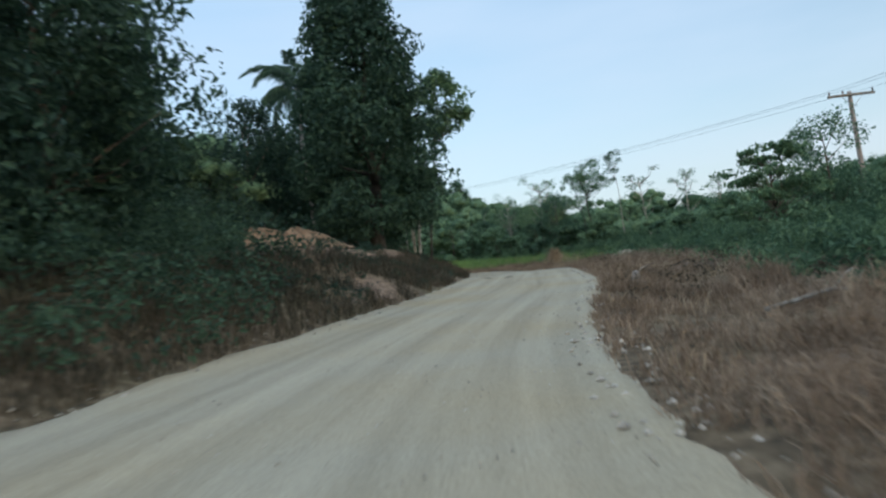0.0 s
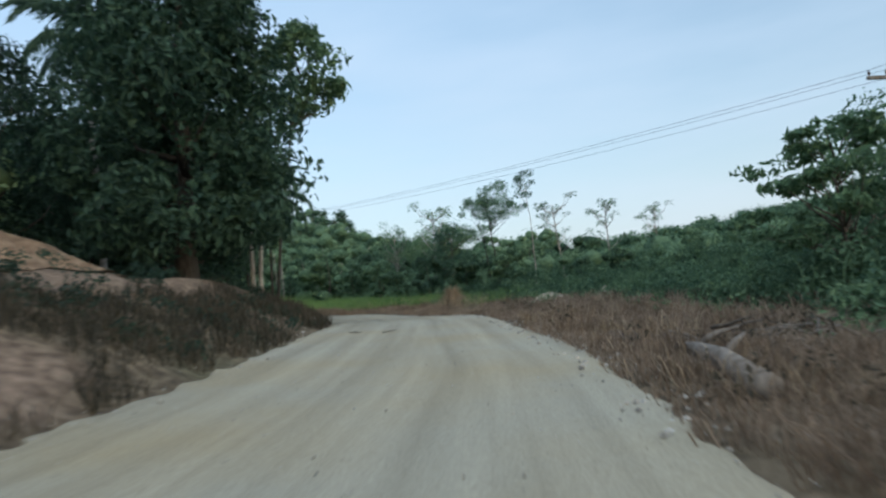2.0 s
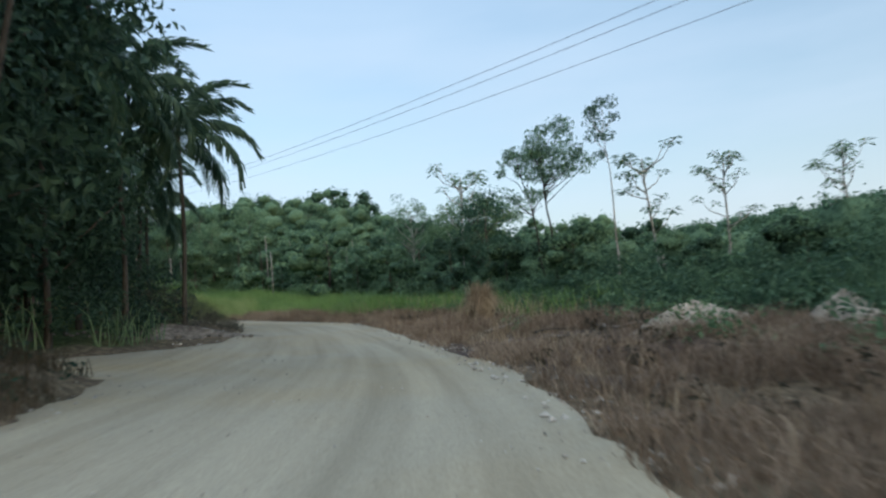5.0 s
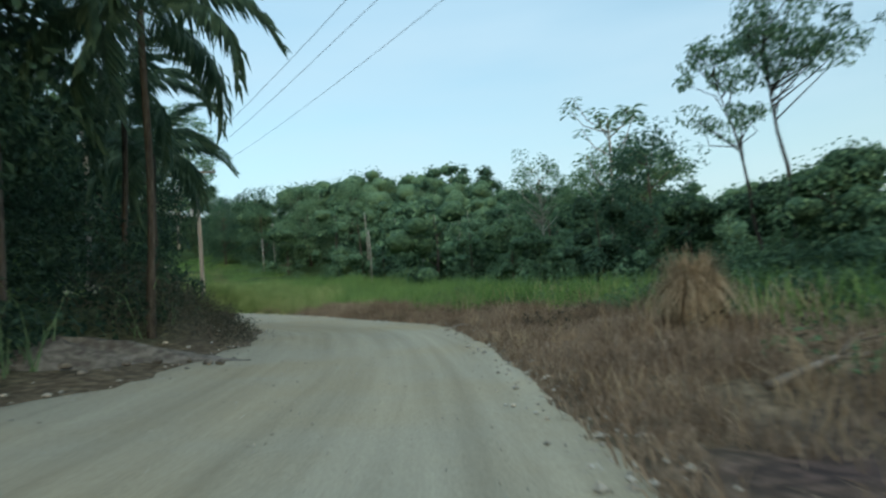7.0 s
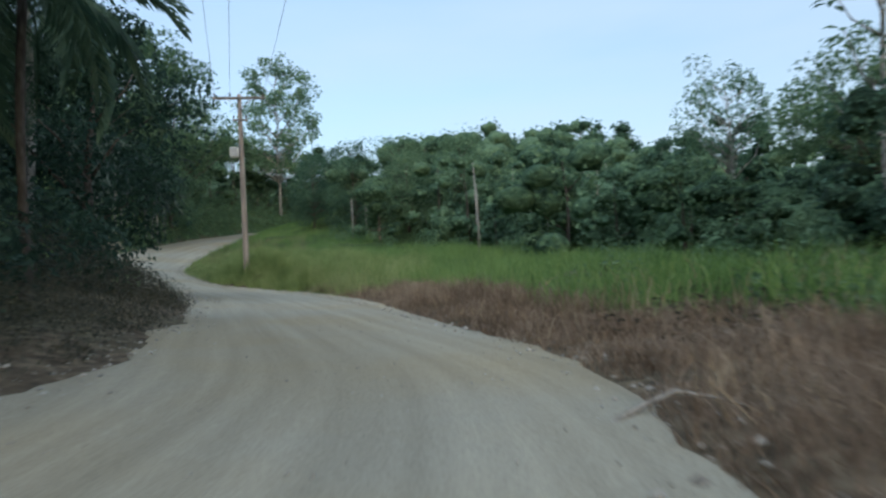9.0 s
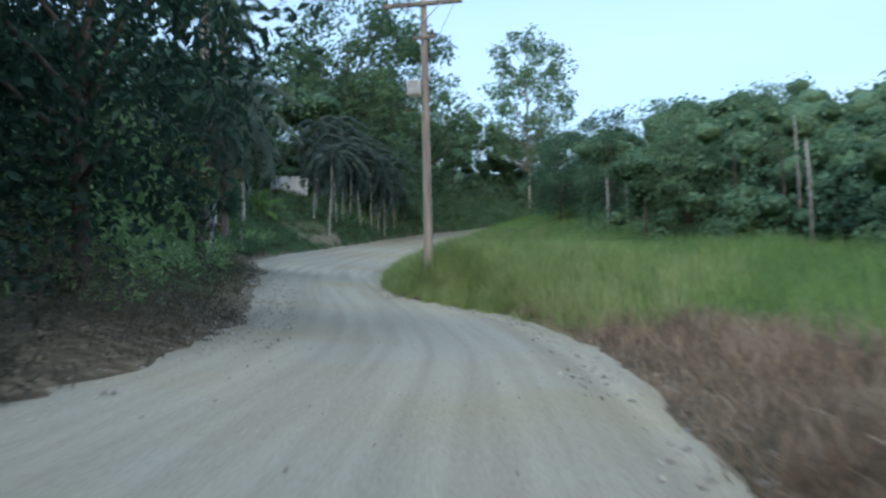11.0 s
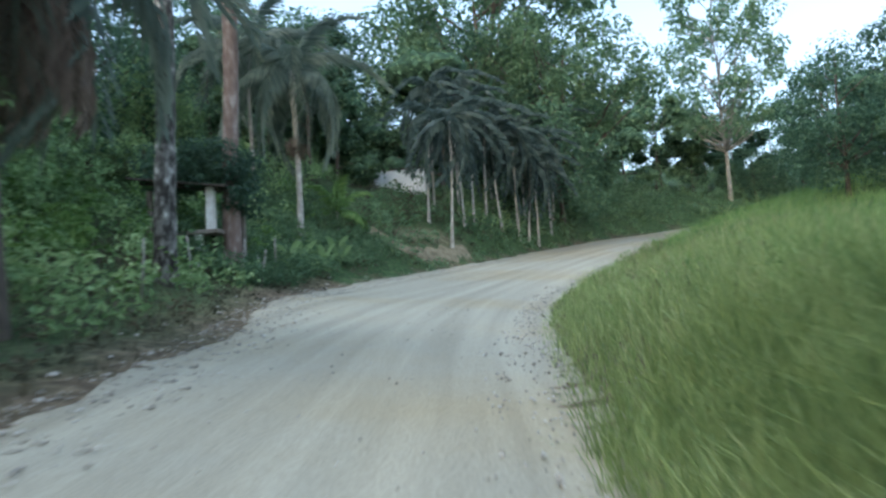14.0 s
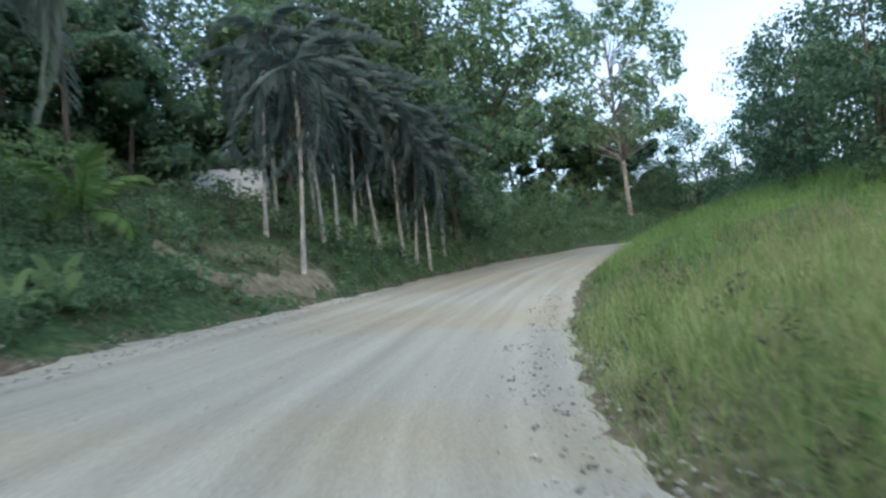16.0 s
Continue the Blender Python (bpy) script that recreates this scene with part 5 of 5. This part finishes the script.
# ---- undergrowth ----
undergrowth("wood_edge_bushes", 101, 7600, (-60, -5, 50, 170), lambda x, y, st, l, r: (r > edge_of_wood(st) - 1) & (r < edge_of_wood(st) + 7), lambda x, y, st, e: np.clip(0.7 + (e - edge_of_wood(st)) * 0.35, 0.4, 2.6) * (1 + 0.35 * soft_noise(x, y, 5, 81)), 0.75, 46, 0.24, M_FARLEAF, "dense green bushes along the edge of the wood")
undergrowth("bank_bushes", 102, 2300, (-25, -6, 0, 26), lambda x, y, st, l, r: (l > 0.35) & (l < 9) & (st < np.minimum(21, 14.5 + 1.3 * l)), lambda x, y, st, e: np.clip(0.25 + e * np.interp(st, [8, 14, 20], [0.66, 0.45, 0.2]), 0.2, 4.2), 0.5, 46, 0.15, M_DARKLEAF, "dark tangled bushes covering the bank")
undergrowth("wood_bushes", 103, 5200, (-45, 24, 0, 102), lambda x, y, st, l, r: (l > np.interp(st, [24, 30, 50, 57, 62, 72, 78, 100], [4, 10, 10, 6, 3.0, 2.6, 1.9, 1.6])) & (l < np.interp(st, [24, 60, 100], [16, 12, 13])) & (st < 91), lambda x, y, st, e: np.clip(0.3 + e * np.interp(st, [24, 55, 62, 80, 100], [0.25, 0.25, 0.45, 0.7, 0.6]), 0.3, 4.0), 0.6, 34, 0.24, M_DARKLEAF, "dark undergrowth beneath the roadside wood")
undergrowth("bank_tangle", 118, 5200, (-26, 68, 2, 96), lambda x, y, st, l, r: (l > 0.25) & (l < 4.0) & (st > 70) & (st < 93), lambda x, y, st, e: np.clip(0.12 + e * 0.5, 0.12, 1.9), 0.36, 40, 0.085, M_TANGLE, "grey-brown tangle of twigs and dull leaves on the bank", wide=0.3)
undergrowth("garden_bushes", 104, 4600, (-62, 84, -8, 135), lambda x, y, st, l, r: (l > np.interp(st, [90, 95, 104, 110, 116, 120, 121.5, 128, 130], [1.4, 2.3, 1.8, 1.3, 1.3, 1.4, 3.6, 3.6, 1.2])) & (l < 22) & (st > 90) & ~yard(x, y) & (soft_noise(x, y, 9, 4) > np.interp(st, [96, 108, 114], [-1.5, -0.8, -0.5])), lambda x, y, st, e: np.clip(0.2 + (e - 1) * np.interp(st, [96, 106, 112, 120, 122], [0.6, 0.4, 0.34, 0.34, 0.14]), 0.2, 3.4), 0.45, 34, 0.20, M_GARDEN, "leafy green garden bushes and ferns", wide=0.45)
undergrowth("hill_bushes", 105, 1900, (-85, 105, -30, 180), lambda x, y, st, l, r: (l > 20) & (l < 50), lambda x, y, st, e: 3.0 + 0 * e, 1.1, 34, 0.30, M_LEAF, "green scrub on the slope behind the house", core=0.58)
undergrowth("upper_road_bushes", 106, 2200, (-60, 120, -25, 185), lambda x, y, st, l, r: (cut_bank(x, y) < 0.8) & off_path(x, y) & (l > 0.8) & (l < 9) & (st > 124) & ~yard(x, y), lambda x, y, st, e: np.clip(0.3 + e * 0.4, 0.3, 3), 0.6, 30, 0.26, M_LEAF, "green scrub on the bank by the upper road")


def rng_keep(x, y):
    return 0.5 + 0.5 * np.sin(x * 12.9 + y * 78.2)


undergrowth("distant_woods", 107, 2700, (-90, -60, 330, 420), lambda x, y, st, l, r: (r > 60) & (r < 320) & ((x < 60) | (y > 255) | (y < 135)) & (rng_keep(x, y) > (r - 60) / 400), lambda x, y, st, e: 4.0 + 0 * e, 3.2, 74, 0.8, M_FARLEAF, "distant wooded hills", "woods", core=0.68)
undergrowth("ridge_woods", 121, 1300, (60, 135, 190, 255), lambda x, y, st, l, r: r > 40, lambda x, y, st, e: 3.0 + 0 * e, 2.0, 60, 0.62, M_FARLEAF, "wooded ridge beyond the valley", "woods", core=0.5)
# Scrub in a darker leaf, which paints the shaded gaps between the crowns.
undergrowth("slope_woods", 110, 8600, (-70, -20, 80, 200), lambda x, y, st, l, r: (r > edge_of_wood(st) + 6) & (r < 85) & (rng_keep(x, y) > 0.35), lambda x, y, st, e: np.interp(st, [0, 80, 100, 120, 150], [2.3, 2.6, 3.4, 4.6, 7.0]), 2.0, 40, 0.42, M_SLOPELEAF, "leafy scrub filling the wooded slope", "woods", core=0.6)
undergrowth("garden_shrubs", 120, 1500, (-43, 107, -32, 120), lambda x, y, st, l, r: (l > 0.9) & (l < 6.5) & (st > 110) & (st < 121) & off_path(x, y), lambda x, y, st, e: np.clip(0.25 + e * 0.24, 0.25, 1.4), 0.34, 48, 0.13, M_LEAF, "dark leafy shrubs and ferns edging the garden", wide=0.4)
undergrowth("lime_bushes", 108, 900, (-62, 92, -20, 130), lambda x, y, st, l, r: (l > 2.5) & (l < 12) & (st > 92) & (st < 120) & ~yard(x, y), lambda x, y, st, e: np.clip(0.5 + (e - 1) * 0.3, 0.3, 2.2), 0.4, 40, 0.24, M_LIME, "bright yellow-green garden shrubs", wide=0.35)
undergrowth("right_thicket", 109, 5200, (3, 2, 36, 80), lambda x, y, st, l, r: (r > dry_limit(st) + 0.6 + 0.8 * soft_noise(x, y, 4, 91)) & (r < edge_of_wood(st) + 3) & (st < 72), lambda x, y, st, e: np.clip(0.25 + (e - dry_limit(st)) * 0.24, 0.25, 2.4) * (1 + 0.4 * soft_noise(x, y, 5, 92)), 0.55, 52, 0.24, M_SLOPELEAF, "dark green scrub thicket beyond the dry strip", wide=0.4)
undergrowth("right_bushes", 119, 420, (3, 2, 36, 80), lambda x, y, st, l, r: (r > dry_limit(st) + 1.0) & (r < 16) & (st < 72), lambda x, y, st, e: np.clip(0.4 + (e - dry_limit(st)) * 0.28, 0.3, 2.6), 0.5, 60, 0.24, M_LEAF, "bright green bushes standing in the thicket", wide=0.25, droop=-0.5)


undergrowth("verge_weeds", 111, 4600, (-60, 80, -2, 128), lambda x, y, st, l, r: (cut_bank(x, y) < 0.8) & off_path(x, y) & (l > 0.3) & (l < 7) & (st > 84), lambda x, y, st, e: np.clip(0.08 + e * 0.08, 0.08, 0.5), 0.26, 26, 0.11, M_VERGE, "low dull weeds covering the verge", "weeds")
undergrowth("upper_scrub", 112, 3000, (-62, 118, -28, 160), lambda x, y, st, l, r: (cut_bank(x, y) < 0.8) & off_path(x, y) & (l > 0.1) & (l < 4.5) & (st > 118), lambda x, y, st, e: np.clip(0.15 + e * 0.35, 0.15, 1.6), 0.42, 40, 0.17, M_LEAF, "dark green scrub at the foot of the palm row", "bushes")
undergrowth("bank_weeds", 117, 2600, (-16, 12, 6, 52), lambda x, y, st, l, r: (l > 0.5) & (l < 5.5) & (st > 17) & (st < 50) & (soft_noise(x, y, 3.5, 71) > 0.05) & (bare_slope(x, y) < 0.3), lambda x, y, st, e: np.clip(0.12 + e * 0.08, 0.12, 0.5), 0.26, 28, 0.12, M_DARKLEAF, "low dark weeds on the bare bank", "weeds")
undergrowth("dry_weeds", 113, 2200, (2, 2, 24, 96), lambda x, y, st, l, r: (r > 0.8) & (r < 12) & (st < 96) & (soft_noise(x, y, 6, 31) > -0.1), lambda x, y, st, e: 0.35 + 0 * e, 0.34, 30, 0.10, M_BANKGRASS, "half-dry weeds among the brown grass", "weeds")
undergrowth("green_weeds", 114, 2200, (2, 2, 26, 96), lambda x, y, st, l, r: (r > 3.5) & (r < 13) & (st < 96) & (soft_noise(x, y, 7, 33) > 0.25), lambda x, y, st, e: 0.6 + 0 * e, 0.4, 34, 0.14, M_LEAF, "low green weeds among the brown grass", "weeds")


undergrowth("bank_foot_weeds", 115, 2600, (-40, 90, 0, 126), lambda x, y, st, l, r: (r > -0.1) & (r < 2.4) & (st > 94) & (soft_noise(x, y, 2.2, 63) > -0.3), lambda x, y, st, e: np.clip(0.06 + e * 0.28, 0.06, 0.5), 0.2, 22, 0.085, M_VERGE, "brown-green weeds at the foot of the grassy bank", "weeds", wide=0.3)
undergrowth("bank_leaves", 116, 1500, (-42, 90, 4, 128), lambda x, y, st, l, r: (r > 0.8) & (r < 8) & (st > 96) & (soft_noise(x, y, 3, 65) > 0.0), lambda x, y, st, e: np.clip(0.2 + e * 0.3, 0.2, 0.55), 0.22, 24, 0.11, M_GRASS, "broad-leaved weeds standing in the green grass", "weeds", wide=0.35)


M_PATH = mat("worn_sandy_earth", [(0.130, 0.112, 0.074), (0.210, 0.182, 0.122), (0.300, 0.265, 0.188)], 4, 0.95, 0.5, spec=0.1)


def footpath():
    """A worn earth track that leaves the road and climbs into the garden."""
    u = np.linspace(0, 4, 41)
    px, py = (np.interp(u, range(5), PATH[:, k]) for k in (0, 1))
    t = np.gradient(np.stack([px, py], 1), axis=0)
    t /= np.linalg.norm(t, axis=1)[:, None]
    v, f = [], []
    for k in range(41):
        for w in np.linspace(-0.4, 0.4, 6) * (1 + 0.2 * math.sin(k)):
            x, y = px[k] - t[k, 1] * w, py[k] + t[k, 0] * w
            v.append((x, y, gz(x, y) + (0.07 if abs(w) < 0.3 else -0.06)))
    for k in range(40):
        for q in range(5):
            f.append((k * 6 + q, (k + 1) * 6 + q, (k + 1) * 6 + q + 1, k * 6 + q + 1))
    tagged(new("path", mesh_of("path", v, f, M_PATH)), "worn sandy footpath climbing into the garden", "path", kind="structure")


footpath()

# ---- grass ----
def grass(name, seed, n, box, keep, height, width, material, label, lean=0.35, patch=None):
    rng = np.random.RandomState(seed)
    x, y, st, e = scatter(rng, n, box, keep)
    h = height(x, y, st, e)
    v, f = blades(rng, x, y, ground(x, y), h, width, lean)
    return stuff(name, v, f, material, label, "grass")


grass("dry_grass", 201, 900000, (-14, -4, 24, 100), lambda x, y, st, l, r: (r > 0.05) & (r < dry_limit(st)) & (soft_noise(x, y, 5, 9) + 0.6 * soft_noise(x, y, 1.7, 19) > np.interp(st, [60, 68], [-0.45, -1.4]) + 0.9 * burnt(x, y)), lambda x, y, st, e: np.clip(0.24 + e * 0.10, 0.1, 0.5) * (1 + 0.4 * soft_noise(x, y, 3, 3)), 0.008, M_DRY, "dry brown trampled grass on the verge", 1.0)
grass("green_grass", 202, 240000, (-52, 78, 22, 150), lambda x, y, st, l, r: (r > np.maximum(dry_limit(st) - 0.8, 0.1)) & (r < edge_of_wood(st) + 2) & (st > 78), lambda x, y, st, e: np.clip(0.12 + e * 0.45, 0.1, np.interp(st, [96, 104, 108, 125], [0.9, 0.9, 0.6, 0.6])) * (1 + 0.25 * soft_noise(x, y, 4, 6)), 0.007, M_GRASS, "tall bright green grass", 0.75)
grass("near_grass", 207, 230000, (-36, 92, -4, 124), lambda x, y, st, l, r: (r > np.interp(st, [94, 96, 100, 102], [-0.12, -0.5, -0.5, -0.12])) & (r < 6) & (st > 91 + 2 * soft_noise(x, y, 3, 8)) & (st < 120), lambda x, y, st, e: np.clip(np.interp(st, [92, 95, 104, 108], [0.15, 0.36, 0.36, 0.2]) + e * np.interp(st, [96, 104, 108], [0.7, 0.7, 0.5]), 0.12, np.interp(st, [96, 103, 106], [0.95, 0.95, 0.62])) * (1 + 0.3 * soft_noise(x, y, 2.5, 6)), 0.0045, M_SEEDGRASS, "fine pale green seeding grass beside the road", 0.9)
grass("pale_straw", 210, 70000, (-14, -4, 24, 98), lambda x, y, st, l, r: (r > 0.4) & (r < dry_limit(st)) & (soft_noise(x, y, 4, 51) + np.clip((st - 70) / 15, 0, 1) > 0.15), lambda x, y, st, e: 0.55 + 0 * e, 0.008, M_STRAW, "pale dead stalks standing in the brown grass", 1.1)
grass("straw", 208, 26000, (-36, 92, 0, 124), lambda x, y, st, l, r: (r > 0.1) & (r < 5) & (st > 93) & (soft_noise(x, y, 3, 16) > 0), lambda x, y, st, e: np.clip(0.1 + e * 0.3, 0.1, 0.6), 0.005, M_DRY, "dry straw among the green grass", 1.1)
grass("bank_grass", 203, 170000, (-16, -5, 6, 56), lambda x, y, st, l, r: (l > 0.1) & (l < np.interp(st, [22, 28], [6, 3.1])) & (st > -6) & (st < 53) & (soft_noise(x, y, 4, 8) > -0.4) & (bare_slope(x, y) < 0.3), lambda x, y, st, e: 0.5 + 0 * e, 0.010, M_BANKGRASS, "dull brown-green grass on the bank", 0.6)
grass("verge_grass", 204, 110000, (-60, 78, 2, 150), lambda x, y, st, l, r: (cut_bank(x, y) < 0.8) & off_path(x, y) & (l > 0.3) & (l < 9) & (st > 78), lambda x, y, st, e: np.clip(0.12 + e * 0.08, 0.1, 0.4), 0.009, M_VERGE, "short weedy grass on the verge", 0.5)
grass("cane_grass", 205, 2600, (-8, 55, 4, 76), lambda x, y, st, l, r: (l > 2.4) & (l < 4.5) & (st > 60) & (soft_noise(x, y, 4, 2) > 0.1), lambda x, y, st, e: 1.6 + 0 * e, 0.02, M_LEAF, "tall arching cane grass by the palms", 0.6)
grass("reed_grass", 206, 10000, (6, 8, 26, 60), lambda x, y, st, l, r: (r > np.interp(st, [10, 30, 36], [5.5, 6, 7.5])) & (r < 13) & (soft_noise(x, y, 5, 12) > 0.1), lambda x, y, st, e: 1.5 + 0 * e, 0.018, M_LEAF, "tall green reed grass by the thicket", 0.4)


grass("tall_reeds", 211, 26000, (2, 62, 24, 92), lambda x, y, st, l, r: (r > dry_limit(st) - 0.3) & (r < 11) & (st > 62) & (st < 84) & (soft_noise(x, y, 4, 14) > 0.0), lambda x, y, st, e: 1.1 + 0 * e, 0.014, M_GRASS, "tall green reed grass before the wood", 0.5)
grass("pale_reeds", 212, 9000, (2, 58, 24, 84), lambda x, y, st, l, r: (r > 2.0) & (r < 7.5) & (soft_noise(x, y, 3, 15) > 0.35), lambda x, y, st, e: 0.95 + 0 * e, 0.010, M_STRAW, "bleached dead reed stalks in the dry grass", 0.5)


grass("pole_grass", 213, 60000, (-17, 95, -7, 104), lambda x, y, st, l, r: (r > -0.3) & (r < 4.5) & (st > 95.5), lambda x, y, st, e: np.clip(0.62 + 0.15 * e, 0.4, np.interp(e, [1.5, 3.0], [0.85, 0.6])), 0.005, M_SEEDGRASS, "tall green grass round the foot of the pole", 0.6)


# ---- loose gravel along the road's edges ----
def gravel(name, seed, n, box, keep, size, label):
    rng = np.random.RandomState(seed)
    x, y, st, e = scatter(rng, n, box, keep)
    z = ground(x, y, False)
    m = len(x)
    s = size * np.minimum(rng.lognormal(0, 0.45, m), 1.7)
    octa = np.array([(1, 0, 0), (0, 1, 0), (-1, 0, 0), (0, -1, 0), (0, 0, 0.7), (0, 0, -0.5)])
    a = rng.uniform(0, 6.28, m)
    v = octa[None] * rng.uniform(0.6, 1.3, (m, 6, 1)) * s[:, None, None]
    vx = v[:, :, 0] * np.cos(a)[:, None] - v[:, :, 1] * np.sin(a)[:, None]
    vy = v[:, :, 0] * np.sin(a)[:, None] + v[:, :, 1] * np.cos(a)[:, None]
    v = np.stack([vx + x[:, None], vy + y[:, None], v[:, :, 2] + z[:, None] + 0.01], 2)
    k = np.arange(m)[:, None] * 6
    f = np.vstack([k + t for t in ([0, 1, 4], [1, 2, 4], [2, 3, 4], [3, 0, 4], [1, 0, 5], [2, 1, 5], [3, 2, 5], [0, 3, 5])])
    return stuff(name, v.reshape(-1, 3), f, M_STONE, label, "gravel")


gravel("edge_gravel", 301, 60000, (-45, -4, 10, 130), lambda x, y, st, l, r: ((r > -0.35) & (r < 0.55)) | ((l > -0.4) & (l < 0.5)), 0.022, "loose pale stones along the road edges")
gravel("edge_rubble", 304, 14000, (-2, -4, 12, 92), lambda x, y, st, l, r: (r > -0.35) & (r < 0.6) & (soft_noise(x, y, 3, 67) > -0.2), 0.038, "pale rubble along the road edge")
gravel("road_gravel", 302, 26000, (-42, -4, 10, 128), lambda x, y, st, l, r: (r < 0) & (l < 0), 0.012, "small loose stones scattered on the road")
gravel("shoulder_gravel", 303, 62000, (-38, 88, -2, 126), lambda x, y, st, l, r: ((r > -0.7 - 0.3 * soft_noise(x, y, 2, 61)) & (r < 0.7)) | ((l > -0.9 - 0.4 * soft_noise(x, y, 2, 62)) & (l < 0.5)), 0.019, "coarser loose stones on the shoulders of the bend")
grass("seed_grass", 209, 40000, (-42, 96, 0, 128), lambda x, y, st, l, r: (r > 1.2) & (r < 9) & (st > 100) & (soft_noise(x, y, 3.5, 41) > -0.2), lambda x, y, st, e: np.clip(0.35 + e * 0.2, 0.3, 0.75), 0.004, M_STRAW, "pale seeding stems above the green grass", 0.6)
